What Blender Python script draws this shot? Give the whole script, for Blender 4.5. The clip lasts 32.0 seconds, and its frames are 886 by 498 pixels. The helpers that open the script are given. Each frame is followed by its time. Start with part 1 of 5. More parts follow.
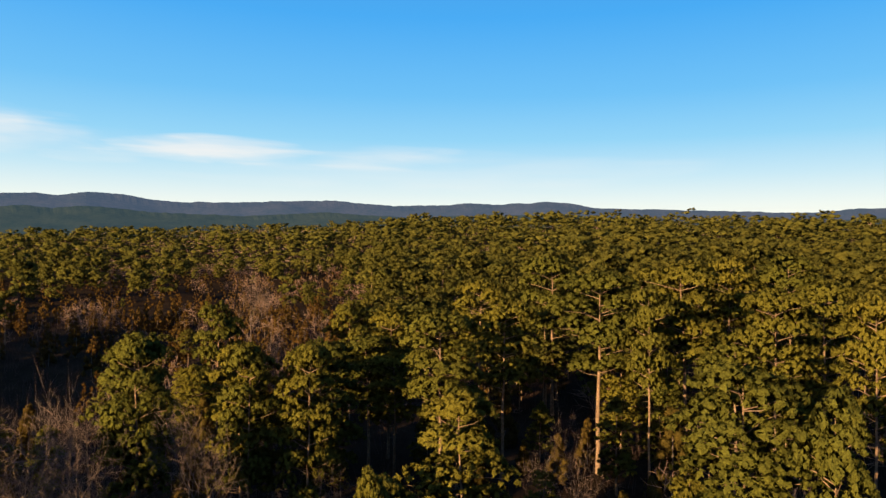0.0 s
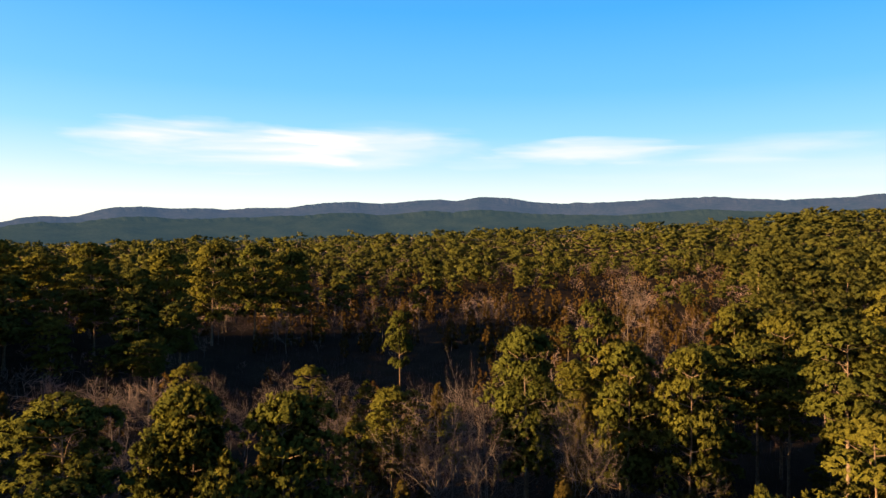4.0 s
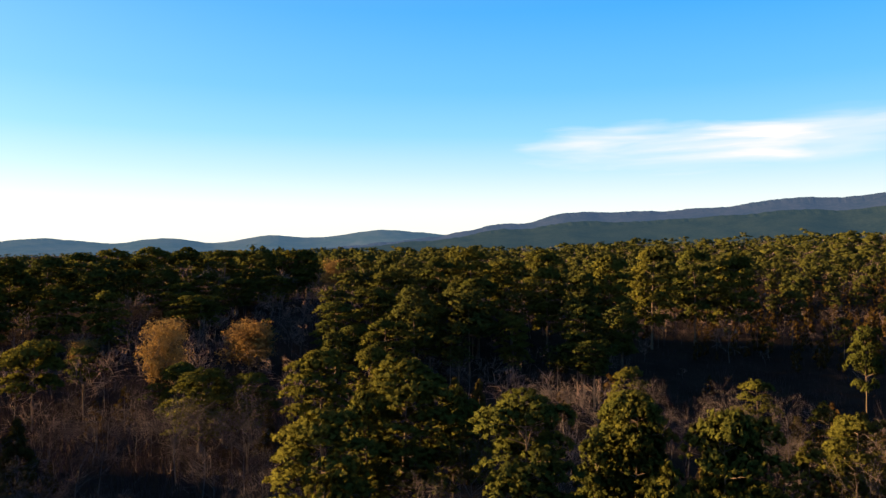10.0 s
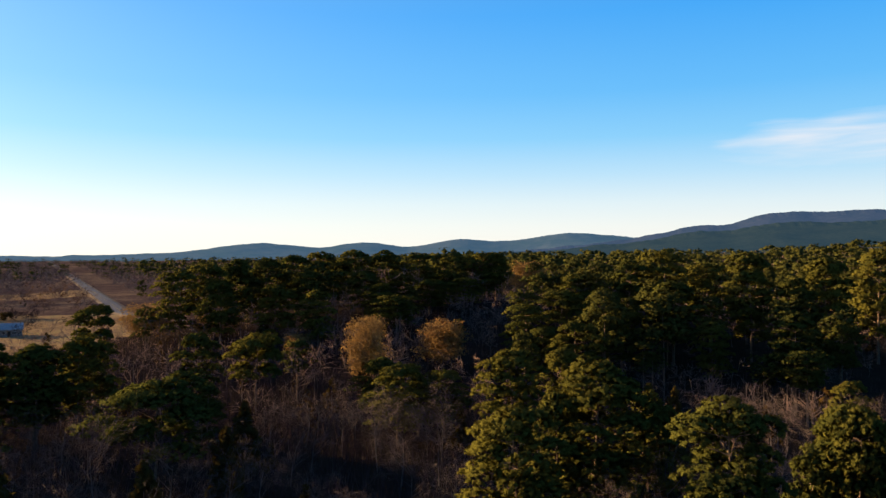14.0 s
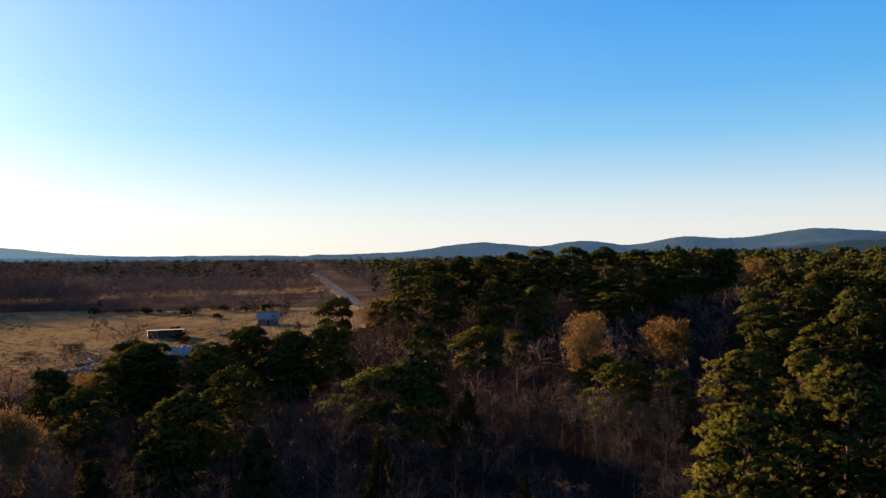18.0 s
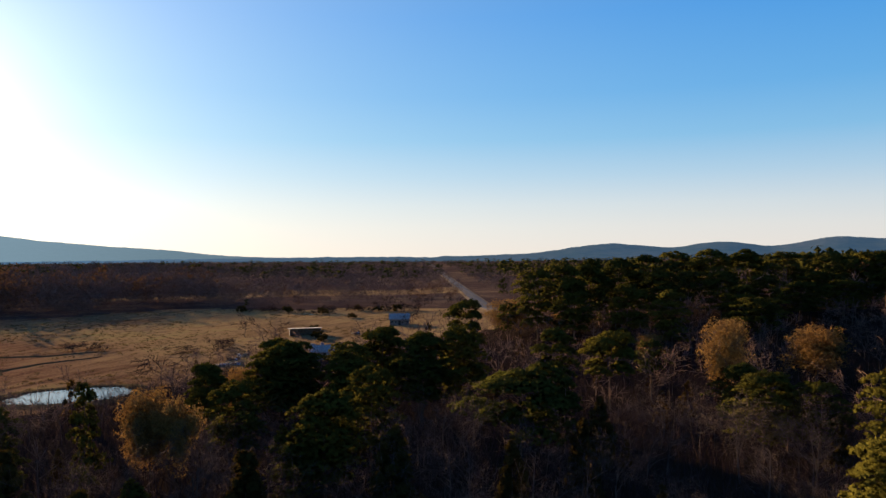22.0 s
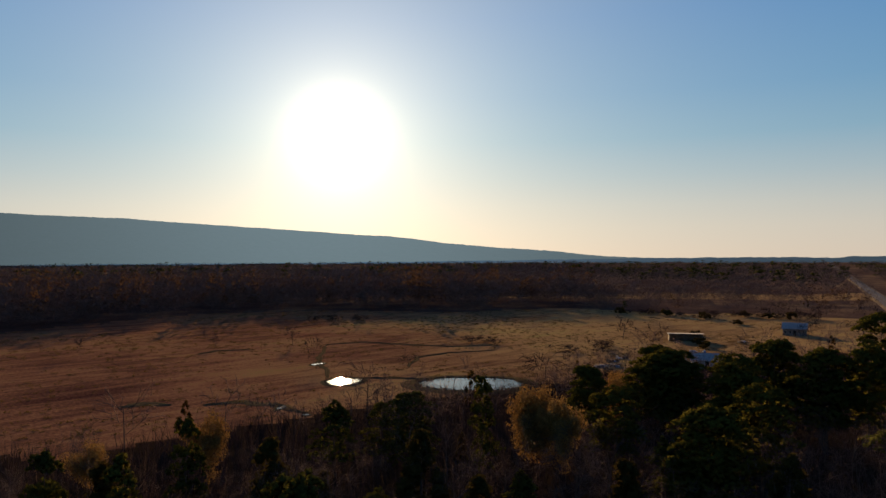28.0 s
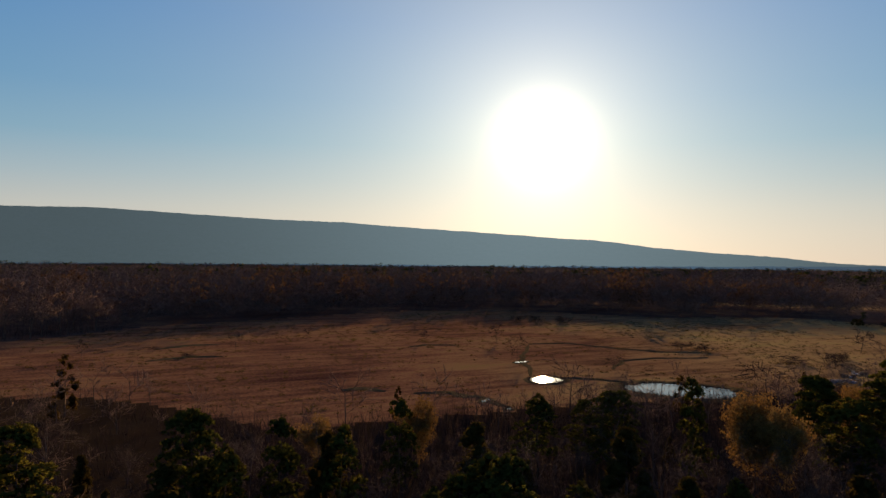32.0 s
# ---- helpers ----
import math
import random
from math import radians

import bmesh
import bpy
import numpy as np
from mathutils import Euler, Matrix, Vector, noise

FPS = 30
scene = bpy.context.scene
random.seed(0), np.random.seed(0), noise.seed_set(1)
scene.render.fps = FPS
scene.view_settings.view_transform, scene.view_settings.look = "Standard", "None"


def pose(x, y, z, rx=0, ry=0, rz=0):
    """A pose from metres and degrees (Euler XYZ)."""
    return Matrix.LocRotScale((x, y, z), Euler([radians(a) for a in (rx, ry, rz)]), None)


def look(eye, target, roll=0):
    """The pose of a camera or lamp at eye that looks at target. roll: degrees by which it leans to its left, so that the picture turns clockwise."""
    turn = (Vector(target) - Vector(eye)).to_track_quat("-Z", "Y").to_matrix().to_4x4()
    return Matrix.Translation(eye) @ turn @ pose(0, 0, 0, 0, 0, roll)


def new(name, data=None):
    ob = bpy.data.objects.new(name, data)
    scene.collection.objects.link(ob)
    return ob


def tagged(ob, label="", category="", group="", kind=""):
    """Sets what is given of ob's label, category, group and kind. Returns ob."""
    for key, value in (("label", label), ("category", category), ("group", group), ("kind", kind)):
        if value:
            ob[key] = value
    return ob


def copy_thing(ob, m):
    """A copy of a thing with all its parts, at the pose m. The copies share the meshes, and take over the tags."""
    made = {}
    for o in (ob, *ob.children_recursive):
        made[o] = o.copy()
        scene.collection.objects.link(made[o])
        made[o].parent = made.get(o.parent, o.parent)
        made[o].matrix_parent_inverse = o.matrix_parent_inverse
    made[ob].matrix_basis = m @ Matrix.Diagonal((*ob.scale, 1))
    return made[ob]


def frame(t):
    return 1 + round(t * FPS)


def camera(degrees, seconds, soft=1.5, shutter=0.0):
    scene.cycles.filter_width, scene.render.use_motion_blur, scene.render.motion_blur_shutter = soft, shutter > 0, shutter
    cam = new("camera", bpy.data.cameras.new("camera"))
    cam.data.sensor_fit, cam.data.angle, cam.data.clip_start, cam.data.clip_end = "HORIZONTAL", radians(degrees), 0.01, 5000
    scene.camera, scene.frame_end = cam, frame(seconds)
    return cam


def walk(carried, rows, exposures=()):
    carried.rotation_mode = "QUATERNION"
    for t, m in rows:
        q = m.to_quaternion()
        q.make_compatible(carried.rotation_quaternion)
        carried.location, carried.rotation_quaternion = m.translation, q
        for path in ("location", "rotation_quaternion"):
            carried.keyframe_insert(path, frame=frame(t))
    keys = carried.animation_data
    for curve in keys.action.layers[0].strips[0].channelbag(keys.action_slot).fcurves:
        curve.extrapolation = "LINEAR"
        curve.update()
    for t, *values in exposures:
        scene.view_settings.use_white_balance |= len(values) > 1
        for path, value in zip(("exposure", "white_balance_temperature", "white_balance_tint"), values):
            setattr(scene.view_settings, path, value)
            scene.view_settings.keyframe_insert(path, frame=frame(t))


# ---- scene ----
cam = camera(64.3, 32.0, soft=1.45)
PATH = [  # seconds, x, y, z, yaw, pitch, roll
    (0.0, -0.00, -0.00, 30.00, 0.00, 0.51, -0.49),
    (0.5, -0.04, -0.02, 30.00, 0.64, 0.53, -0.48),
    (1.0, -0.11, -0.05, 30.00, 1.17, 0.53, -0.49),
    (1.5, -0.19, -0.08, 30.00, 1.63, 0.52, -0.45),
    (2.0, -0.27, -0.11, 30.00, 4.14, 0.48, -0.43),
    (2.5, -0.34, -0.15, 30.01, 10.46, 0.39, -0.45),
    (3.0, -0.40, -0.20, 30.02, 18.90, 0.29, -0.43),
    (3.5, -0.43, -0.25, 30.05, 24.68, 0.24, -0.45),
    (4.0, -0.42, -0.30, 30.09, 29.79, 0.15, -0.54),
    (4.5, -0.38, -0.36, 30.16, 34.65, 0.06, -0.50),
    (6.5, 0.07, -0.64, 30.54, 47.25, -0.08, -0.19),
    (7.0, 0.21, -0.73, 30.64, 49.89, -0.08, -0.09),
    (7.5, 0.34, -0.82, 30.73, 52.39, -0.05, 0.02),
    (8.0, 0.45, -0.93, 30.82, 54.99, -0.02, 0.06),
    (8.5, 0.56, -1.07, 30.90, 57.45, 0.05, 0.07),
    (9.0, 0.68, -1.23, 30.99, 59.84, 0.09, 0.09),
    (9.5, 0.80, -1.40, 31.09, 62.16, 0.11, 0.02),
    (10.0, 0.92, -1.58, 31.18, 64.37, 0.12, 0.04),
    (10.5, 1.03, -1.76, 31.25, 66.31, 0.13, -0.00),
    (11.0, 1.13, -1.91, 31.30, 68.08, 0.13, 0.00),
    (11.5, 1.22, -2.04, 31.33, 69.95, 0.15, -0.04),
    (12.0, 1.30, -2.13, 31.32, 71.88, 0.15, -0.06),
    (12.5, 1.35, -2.17, 31.27, 73.85, 0.23, -0.08),
    (13.0, 1.38, -2.17, 31.16, 75.84, 0.28, -0.02),
    (13.5, 1.39, -2.14, 31.03, 77.68, 0.36, 0.02),
    (15.5, 1.46, -1.96, 30.45, 86.01, 0.40, 0.21),
    (16.0, 1.53, -1.96, 30.37, 88.63, 0.38, 0.25),
    (16.5, 1.63, -1.99, 30.32, 91.16, 0.37, 0.28),
    (17.0, 1.77, -2.05, 30.29, 93.49, 0.34, 0.32),
    (17.5, 1.92, -2.12, 30.27, 95.31, 0.34, 0.32),
    (18.0, 2.09, -2.20, 30.27, 97.11, 0.37, 0.31),
    (18.5, 2.26, -2.28, 30.28, 98.86, 0.41, 0.25),
    (19.0, 2.42, -2.35, 30.30, 100.10, 0.45, 0.24),
    (19.5, 2.56, -2.41, 30.33, 101.20, 0.47, 0.27),
    (20.0, 2.68, -2.46, 30.37, 102.19, 0.49, 0.28),
    (20.5, 2.77, -2.48, 30.43, 102.97, 0.49, 0.28),
    (21.0, 2.85, -2.50, 30.50, 103.67, 0.50, 0.28),
    (21.5, 2.92, -2.50, 30.58, 105.21, 0.51, 0.31),
    (22.0, 2.98, -2.50, 30.68, 107.40, 0.53, 0.29),
    (22.5, 3.03, -2.49, 30.78, 109.65, 0.55, 0.36),
    (23.0, 3.07, -2.48, 30.88, 112.08, 0.57, 0.43),
    (23.5, 3.10, -2.48, 30.97, 114.43, 0.61, 0.39),
    (24.0, 3.13, -2.49, 31.06, 116.72, 0.65, 0.34),
    (24.5, 3.15, -2.50, 31.15, 119.08, 0.68, 0.38),
    (25.0, 3.14, -2.53, 31.26, 121.22, 0.70, 0.24),
    (25.5, 3.12, -2.55, 31.38, 123.43, 0.70, 0.22),
    (27.5, 3.07, -2.63, 31.68, 134.56, 0.69, 0.33),
    (28.0, 3.09, -2.62, 31.66, 137.39, 0.69, 0.28),
    (28.5, 3.14, -2.59, 31.58, 140.28, 0.76, 0.21),
    (29.0, 3.21, -2.53, 31.44, 143.03, 0.81, 0.06),
    (29.5, 3.30, -2.47, 31.25, 145.68, 0.84, -0.08),
    (30.0, 3.39, -2.40, 31.04, 147.99, 0.86, -0.19),
    (30.5, 3.49, -2.32, 30.83, 149.98, 0.89, -0.28),
    (31.0, 3.57, -2.26, 30.63, 151.71, 0.91, -0.37),
    (31.5, 3.65, -2.20, 30.47, 153.15, 0.96, -0.37),
    (32.0, 3.70, -2.16, 30.35, 153.78, 0.97, -0.52),
]

# clip brightness along the turn
EXPOSURES = [(0.0, 2.12, 7500, 13), (3.0, 2.2, 7400, 13), (4.0, 2.3, 7500, 13), (9.0, 2.25, 7100, 12), (13.0, 2.06, 6650, 12), (17.0, 1.83, 6450, 13), (20.0, 1.76, 6600, 17), (23.0, 1.54, 6600, 17), (28.0, 1.08, 7500, 19), (32.0, 1.05, 7500, 19)]
walk(cam, [(t, pose(x, y, z, 90 + pitch, roll, yaw)) for t, x, y, z, yaw, pitch, roll in PATH], EXPOSURES)

EYE = 30.0                      # height of the flight above the meadow
SUN_YAW, SUN_UP = 145.7, 9.66   # degrees; yaw turns left from +y


def spot(yaw, d):
    """Plan position at a bearing and a distance from the middle of the plan."""
    return -math.sin(radians(yaw)) * d, math.cos(radians(yaw)) * d


def bearing(x, y):
    b = math.degrees(math.atan2(-x, y))
    return b + 360 if b < -60 else b


SUN_DIR = Vector((*spot(SUN_YAW, math.cos(radians(SUN_UP))), math.sin(radians(SUN_UP))))

# ---- sky and sun ----
world = bpy.data.worlds.new("sky")
scene.world = world
world.use_nodes = True
nt = world.node_tree
nt.nodes.clear()


def node(tree, kind, inputs=None, **props):
    n = tree.nodes.new(kind)
    for key, value in props.items():
        setattr(n, key, value)
    for key, value in (inputs or {}).items():
        if isinstance(value, bpy.types.NodeSocket):
            tree.links.new(value, n.inputs[key])
        else:
            n.inputs[key].default_value = value
    return n


def calc(tree, op, a, b=0.0, clamp=False):
    return node(tree, "ShaderNodeMath", {0: a, 1: b}, operation=op, use_clamp=clamp).outputs[0]


def ramp(tree, fac, stops, smooth=False):
    r = node(tree, "ShaderNodeValToRGB", {"Fac": fac})
    r.color_ramp.interpolation = "EASE" if smooth else "LINEAR"
    els = r.color_ramp.elements
    while len(els) < len(stops):
        els.new(0.5)
    for e, (p, c) in zip(els, stops):
        e.position, e.color = p, (*c, 1) if len(c) == 3 else c
    return r.outputs["Color"]


def blend(tree, fac, a, b, mode="MIX"):
    n = node(tree, "ShaderNodeMix", {"Factor": fac}, data_type="RGBA", blend_type=mode)
    for sock, v in ((n.inputs[6], a), (n.inputs[7], b)):
        if isinstance(v, bpy.types.NodeSocket):
            tree.links.new(v, sock)
        else:
            sock.default_value = (*v, 1)
    return n.outputs[2]


way = node(nt, "ShaderNodeTexCoord").outputs["Generated"]
sky = node(nt, "ShaderNodeTexSky", sky_type="NISHITA", sun_disc=False)
sky.sun_elevation, sky.sun_rotation = radians(SUN_UP), radians(-SUN_YAW)
sky.altitude, sky.air_density, sky.dust_density, sky.ozone_density = 100, 1.0, 0.6, 2.0
sep = node(nt, "ShaderNodeSeparateXYZ", {0: way})
up = sep.outputs["Z"]
# clear winter air: pale at the horizon, deep blue above
clear = ramp(nt, up, [(0.0, (4.8, 4.6, 4.2)), (0.04, (4.3, 4.55, 4.45)), (0.07, (3.6, 4.3, 4.6)), (0.11, (2.3, 3.7, 4.75)), (0.16, (1.05, 3.0, 4.8)), (0.22, (0.45, 2.4, 4.8)), (0.32, (0.06, 1.8, 4.7)), (0.6, (0.1, 0.8, 2.8))])
sky_col = blend(nt, 0.95, sky.outputs["Color"], clear)
# the bright haze round the low sun
toward = node(nt, "ShaderNodeVectorMath", {0: way, 1: SUN_DIR}, operation="DOT_PRODUCT").outputs["Value"]
off = calc(nt, "MULTIPLY", calc(nt, "ARCCOSINE", calc(nt, "MINIMUM", toward, 0.99999)), 57.2958)


def fall(tree, width, amount):
    return calc(tree, "MULTIPLY", calc(tree, "POWER", 2.71828, calc(tree, "DIVIDE", off, -width)), amount)


aura = calc(nt, "ADD", fall(nt, 5.5, 6.2), calc(nt, "ADD", fall(nt, 17.0, 3.6), fall(nt, 0.9, 120.0)))
glow = node(nt, "ShaderNodeVectorMath", {0: (1.0, 0.94, 0.68), "Scale": aura}, operation="SCALE").outputs["Vector"]
wide_glow = node(nt, "ShaderNodeVectorMath", {0: (0.80, 0.95, 0.74), "Scale": fall(nt, 50.0, 1.2)}, operation="SCALE").outputs["Vector"]
glow = node(nt, "ShaderNodeVectorMath", {0: glow, 1: wide_glow}, operation="ADD").outputs["Vector"]
lit = node(nt, "ShaderNodeVectorMath", {0: sky_col, 1: glow}, operation="ADD").outputs["Vector"]
# thin streaks of cloud: bearing and height above the horizon in degrees
az = calc(nt, "MULTIPLY", calc(nt, "ARCTAN2", calc(nt, "MULTIPLY", sep.outputs["X"], -1.0), sep.outputs["Y"]), 57.2958)
el = calc(nt, "MULTIPLY", calc(nt, "ARCSINE", up), 57.2958)
streak = node(nt, "ShaderNodeTexNoise", {"Vector": node(nt, "ShaderNodeCombineXYZ", {0: calc(nt, "MULTIPLY", az, 0.09), 1: calc(nt, "MULTIPLY", el, 0.75), 2: 3.1}).outputs[0], "Scale": 1.0, "Detail": 4.0, "Roughness": 0.5, "Distortion": 0.3}).outputs["Fac"]
cover = 0.0
for yaw, rise, wide, tall, amount in ((48.0, 8.0, 11.0, 2.2, 0.8), (35.0, 8.3, 10.0, 2.0, 0.5), (18.0, 8.0, 8.5, 1.1, 0.75), (5.0, 7.8, 7.0, 1.0, 0.3), (27.0, 7.0, 4.0, 0.6, 0.35), (-2.0, 6.5, 22.0, 1.8, 0.15), (34.0, 9.6, 7.0, 0.9, 0.2)):
    dx = calc(nt, "DIVIDE", calc(nt, "SUBTRACT", az, yaw), wide)
    dy = calc(nt, "DIVIDE", calc(nt, "SUBTRACT", el, rise), tall)
    r2 = calc(nt, "ADD", calc(nt, "MULTIPLY", dx, dx), calc(nt, "MULTIPLY", dy, dy))
    r2 = calc(nt, "ADD", r2, calc(nt, "MULTIPLY", calc(nt, "SUBTRACT", 0.5, streak), 2.4))
    m = calc(nt, "MULTIPLY", calc(nt, "SUBTRACT", 1.0, r2, clamp=True), amount)
    cover = calc(nt, "ADD", m, cover)
cloud = calc(nt, "MULTIPLY", cover, calc(nt, "MULTIPLY", calc(nt, "SUBTRACT", streak, 0.02), 1.5), clamp=True)
final = blend(nt, cloud, lit, (4.5, 4.5, 4.6))
back = node(nt, "ShaderNodeBackground", {"Color": final, "Strength": 0.05})
out = node(nt, "ShaderNodeOutputWorld", {"Surface": back.outputs[0]})

sun = new("sun", bpy.data.lights.new("sun", "SUN"))
sun.data.energy, sun.data.angle, sun.data.color = 5.0, radians(0.53), (1.0, 0.74, 0.40)
sun.matrix_world = look(SUN_DIR * 100, (0, 0, 0))


# ---- materials ----
def material(name, rough=0.9, spec=0.2):
    m = bpy.data.materials.new(name)
    m.use_nodes = True
    b = m.node_tree.nodes["Principled BSDF"]
    b.inputs["Roughness"].default_value = rough
    b.inputs["Specular IOR Level"].default_value = spec
    return m, m.node_tree, b


def place_noise(tree, scale, detail=4.0, rough=0.55):
    pos = node(tree, "ShaderNodeNewGeometry").outputs["Position"]
    return node(tree, "ShaderNodeTexNoise", {"Vector": pos, "Scale": scale, "Detail": detail, "Roughness": rough}).outputs["Fac"]


def foliage(name, dark, light, third, through_light=0.25, own=True, grain=6.0):
    """Leaves or needles: each tuft its own shade, each tree its own cast, some light passing through."""
    m, t, b = material(name, 0.8, 0.0)
    tuft = node(t, "ShaderNodeNewGeometry").outputs["Random Per Island"]
    tree = node(t, "ShaderNodeObjectInfo").outputs["Random"] if own else place_noise(t, 0.11, 1.0)
    col = ramp(t, tuft, [(0.0, dark), (1.0, light)])
    cast = ramp(t, tree, [(0.25, third), (0.75, light)])
    col = blend(t, 0.55, col, cast)
    needle = place_noise(t, grain, 3.0, 0.7)
    col = blend(t, 1.0, col, ramp(t, needle, [(0.34, (0.62, 0.62, 0.62)), (0.66, (1.35, 1.35, 1.35))]), "MULTIPLY")
    t.links.new(node(t, "ShaderNodeBump", {"Height": needle, "Strength": 1.0, "Distance": 1.2 / grain}).outputs[0], b.inputs["Normal"])
    t.links.new(col, b.inputs["Base Color"])
    tr = node(t, "ShaderNodeBsdfTranslucent", {"Color": col})
    mix = node(t, "ShaderNodeMixShader", {0: through_light, 1: b.outputs[0], 2: tr.outputs[0]})
    t.links.new(mix.outputs[0], t.nodes["Material Output"].inputs["Surface"])
    return m


def bark(name, dark, light, scale=3.0):
    m, t, b = material(name, 0.95, 0.0)
    n = place_noise(t, scale, 5.0, 0.7)
    t.links.new(ramp(t, n, [(0.35, dark), (0.65, light)]), b.inputs["Base Color"])
    t.links.new(node(t, "ShaderNodeBump", {"Height": n, "Strength": 0.5, "Distance": 0.05}).outputs[0], b.inputs["Normal"])
    return m


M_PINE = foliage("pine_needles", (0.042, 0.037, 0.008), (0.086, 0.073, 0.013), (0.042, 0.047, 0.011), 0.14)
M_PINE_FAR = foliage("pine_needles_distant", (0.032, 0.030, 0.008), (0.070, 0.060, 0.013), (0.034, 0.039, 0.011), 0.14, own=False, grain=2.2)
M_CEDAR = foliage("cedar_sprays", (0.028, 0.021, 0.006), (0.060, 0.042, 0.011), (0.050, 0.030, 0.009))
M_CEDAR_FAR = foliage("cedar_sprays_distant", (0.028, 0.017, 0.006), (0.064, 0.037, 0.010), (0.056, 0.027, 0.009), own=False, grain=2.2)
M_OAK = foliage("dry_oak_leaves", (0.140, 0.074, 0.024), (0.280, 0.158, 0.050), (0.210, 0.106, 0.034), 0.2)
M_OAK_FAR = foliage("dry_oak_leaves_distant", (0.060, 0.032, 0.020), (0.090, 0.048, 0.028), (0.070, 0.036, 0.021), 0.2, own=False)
M_BARK = bark("pine_bark", (0.065, 0.040, 0.028), (0.165, 0.108, 0.072))
M_GREY = bark("bare_bark", (0.048, 0.034, 0.029), (0.120, 0.088, 0.072), 1.2)
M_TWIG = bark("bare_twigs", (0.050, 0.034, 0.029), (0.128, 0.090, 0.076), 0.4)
# paler than the near twigs: distant haze and sunlight put into the colour
M_TWIG_FAR = bark("bare_twigs_hazed", (0.085, 0.053, 0.043), (0.185, 0.118, 0.094), 0.15)
M_BRUSH = bark("brush_stems", (0.020, 0.013, 0.013), (0.052, 0.032, 0.028), 0.2)


def earth(name, stops, scales=(0.012, 0.11, 1.3), bump=0.4, streaks=False, mown=None):
    m, t, b = material(name, 1.0, 0.0)
    big, mid, fine = (place_noise(t, s, 5.0, 0.62) for s in scales)
    if streaks:
        pos = node(t, "ShaderNodeNewGeometry").outputs["Position"]
        turned = node(t, "ShaderNodeMapping", {"Vector": pos, "Rotation": (0, 0, radians(-150)), "Scale": (0.35, 2.2, 1)}).outputs[0]
        mid = node(t, "ShaderNodeTexNoise", {"Vector": turned, "Scale": 0.06, "Detail": 6.0, "Roughness": 0.65, "Distortion": 1.2}).outputs["Fac"]
    mixed = calc(t, "ADD", calc(t, "MULTIPLY", big, 0.33), calc(t, "ADD", calc(t, "MULTIPLY", mid, 0.35), calc(t, "MULTIPLY", fine, 0.32)))
    col = ramp(t, mixed, stops)
    if mown:
        # one side of the meadow is grazed short and paler
        p = node(t, "ShaderNodeSeparateXYZ", {0: node(t, "ShaderNodeNewGeometry").outputs["Position"]}).outputs
        side = calc(t, "ADD", calc(t, "MULTIPLY", p["X"], -0.743), calc(t, "MULTIPLY", p["Y"], 0.669))
        side = calc(t, "ADD", calc(t, "DIVIDE", side, 110.0), calc(t, "MULTIPLY", calc(t, "SUBTRACT", big, 0.5), 2.5))
        col = blend(t, calc(t, "ADD", side, 0.55, clamp=True), col, ramp(t, mixed, mown))
    t.links.new(col, b.inputs["Base Color"])
    t.links.new(node(t, "ShaderNodeBump", {"Height": fine, "Strength": bump, "Distance": 0.3}).outputs[0], b.inputs["Normal"])
    return m


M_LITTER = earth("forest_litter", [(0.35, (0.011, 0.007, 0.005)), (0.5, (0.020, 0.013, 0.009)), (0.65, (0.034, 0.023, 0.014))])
M_MEADOW = earth("dry_meadow", [(0.38, (0.032, 0.014, 0.013)), (0.46, (0.090, 0.042, 0.028)), (0.53, (0.162, 0.081, 0.046)), (0.6, (0.128, 0.090, 0.036))], streaks=True, mown=[(0.38, (0.068, 0.038, 0.022)), (0.46, (0.141, 0.085, 0.043)), (0.53, (0.227, 0.145, 0.071)), (0.6, (0.164, 0.132, 0.049))])
# scrub paled part-way; the haze over the plain is put into its colour
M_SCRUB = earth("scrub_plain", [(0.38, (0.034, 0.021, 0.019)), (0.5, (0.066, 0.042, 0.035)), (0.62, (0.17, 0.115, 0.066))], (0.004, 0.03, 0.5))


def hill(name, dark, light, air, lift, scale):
    """Far forested slope, the blue haze of miles of air put in as emission."""
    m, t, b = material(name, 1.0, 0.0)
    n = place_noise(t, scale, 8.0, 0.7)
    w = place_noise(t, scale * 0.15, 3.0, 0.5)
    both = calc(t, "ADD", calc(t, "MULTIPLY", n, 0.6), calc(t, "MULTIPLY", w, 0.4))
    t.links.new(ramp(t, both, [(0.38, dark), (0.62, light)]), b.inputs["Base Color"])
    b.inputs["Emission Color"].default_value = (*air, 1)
    # this emitted haze is made stronger towards the low sun
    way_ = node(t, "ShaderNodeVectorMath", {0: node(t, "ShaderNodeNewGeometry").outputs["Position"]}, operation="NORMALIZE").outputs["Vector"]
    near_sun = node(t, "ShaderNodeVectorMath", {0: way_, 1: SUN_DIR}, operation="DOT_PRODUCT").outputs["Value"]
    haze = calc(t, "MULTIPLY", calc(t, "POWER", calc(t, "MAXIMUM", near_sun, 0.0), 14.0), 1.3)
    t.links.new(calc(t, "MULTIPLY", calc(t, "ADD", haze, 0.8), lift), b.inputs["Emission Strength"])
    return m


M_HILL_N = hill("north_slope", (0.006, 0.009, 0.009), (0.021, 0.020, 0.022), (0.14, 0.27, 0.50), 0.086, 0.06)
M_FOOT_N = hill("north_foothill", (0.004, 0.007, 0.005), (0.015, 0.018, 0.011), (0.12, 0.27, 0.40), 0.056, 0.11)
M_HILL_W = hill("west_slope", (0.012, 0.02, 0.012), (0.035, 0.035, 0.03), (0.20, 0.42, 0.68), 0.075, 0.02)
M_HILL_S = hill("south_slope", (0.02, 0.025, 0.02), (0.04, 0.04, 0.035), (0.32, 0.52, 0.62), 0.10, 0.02)


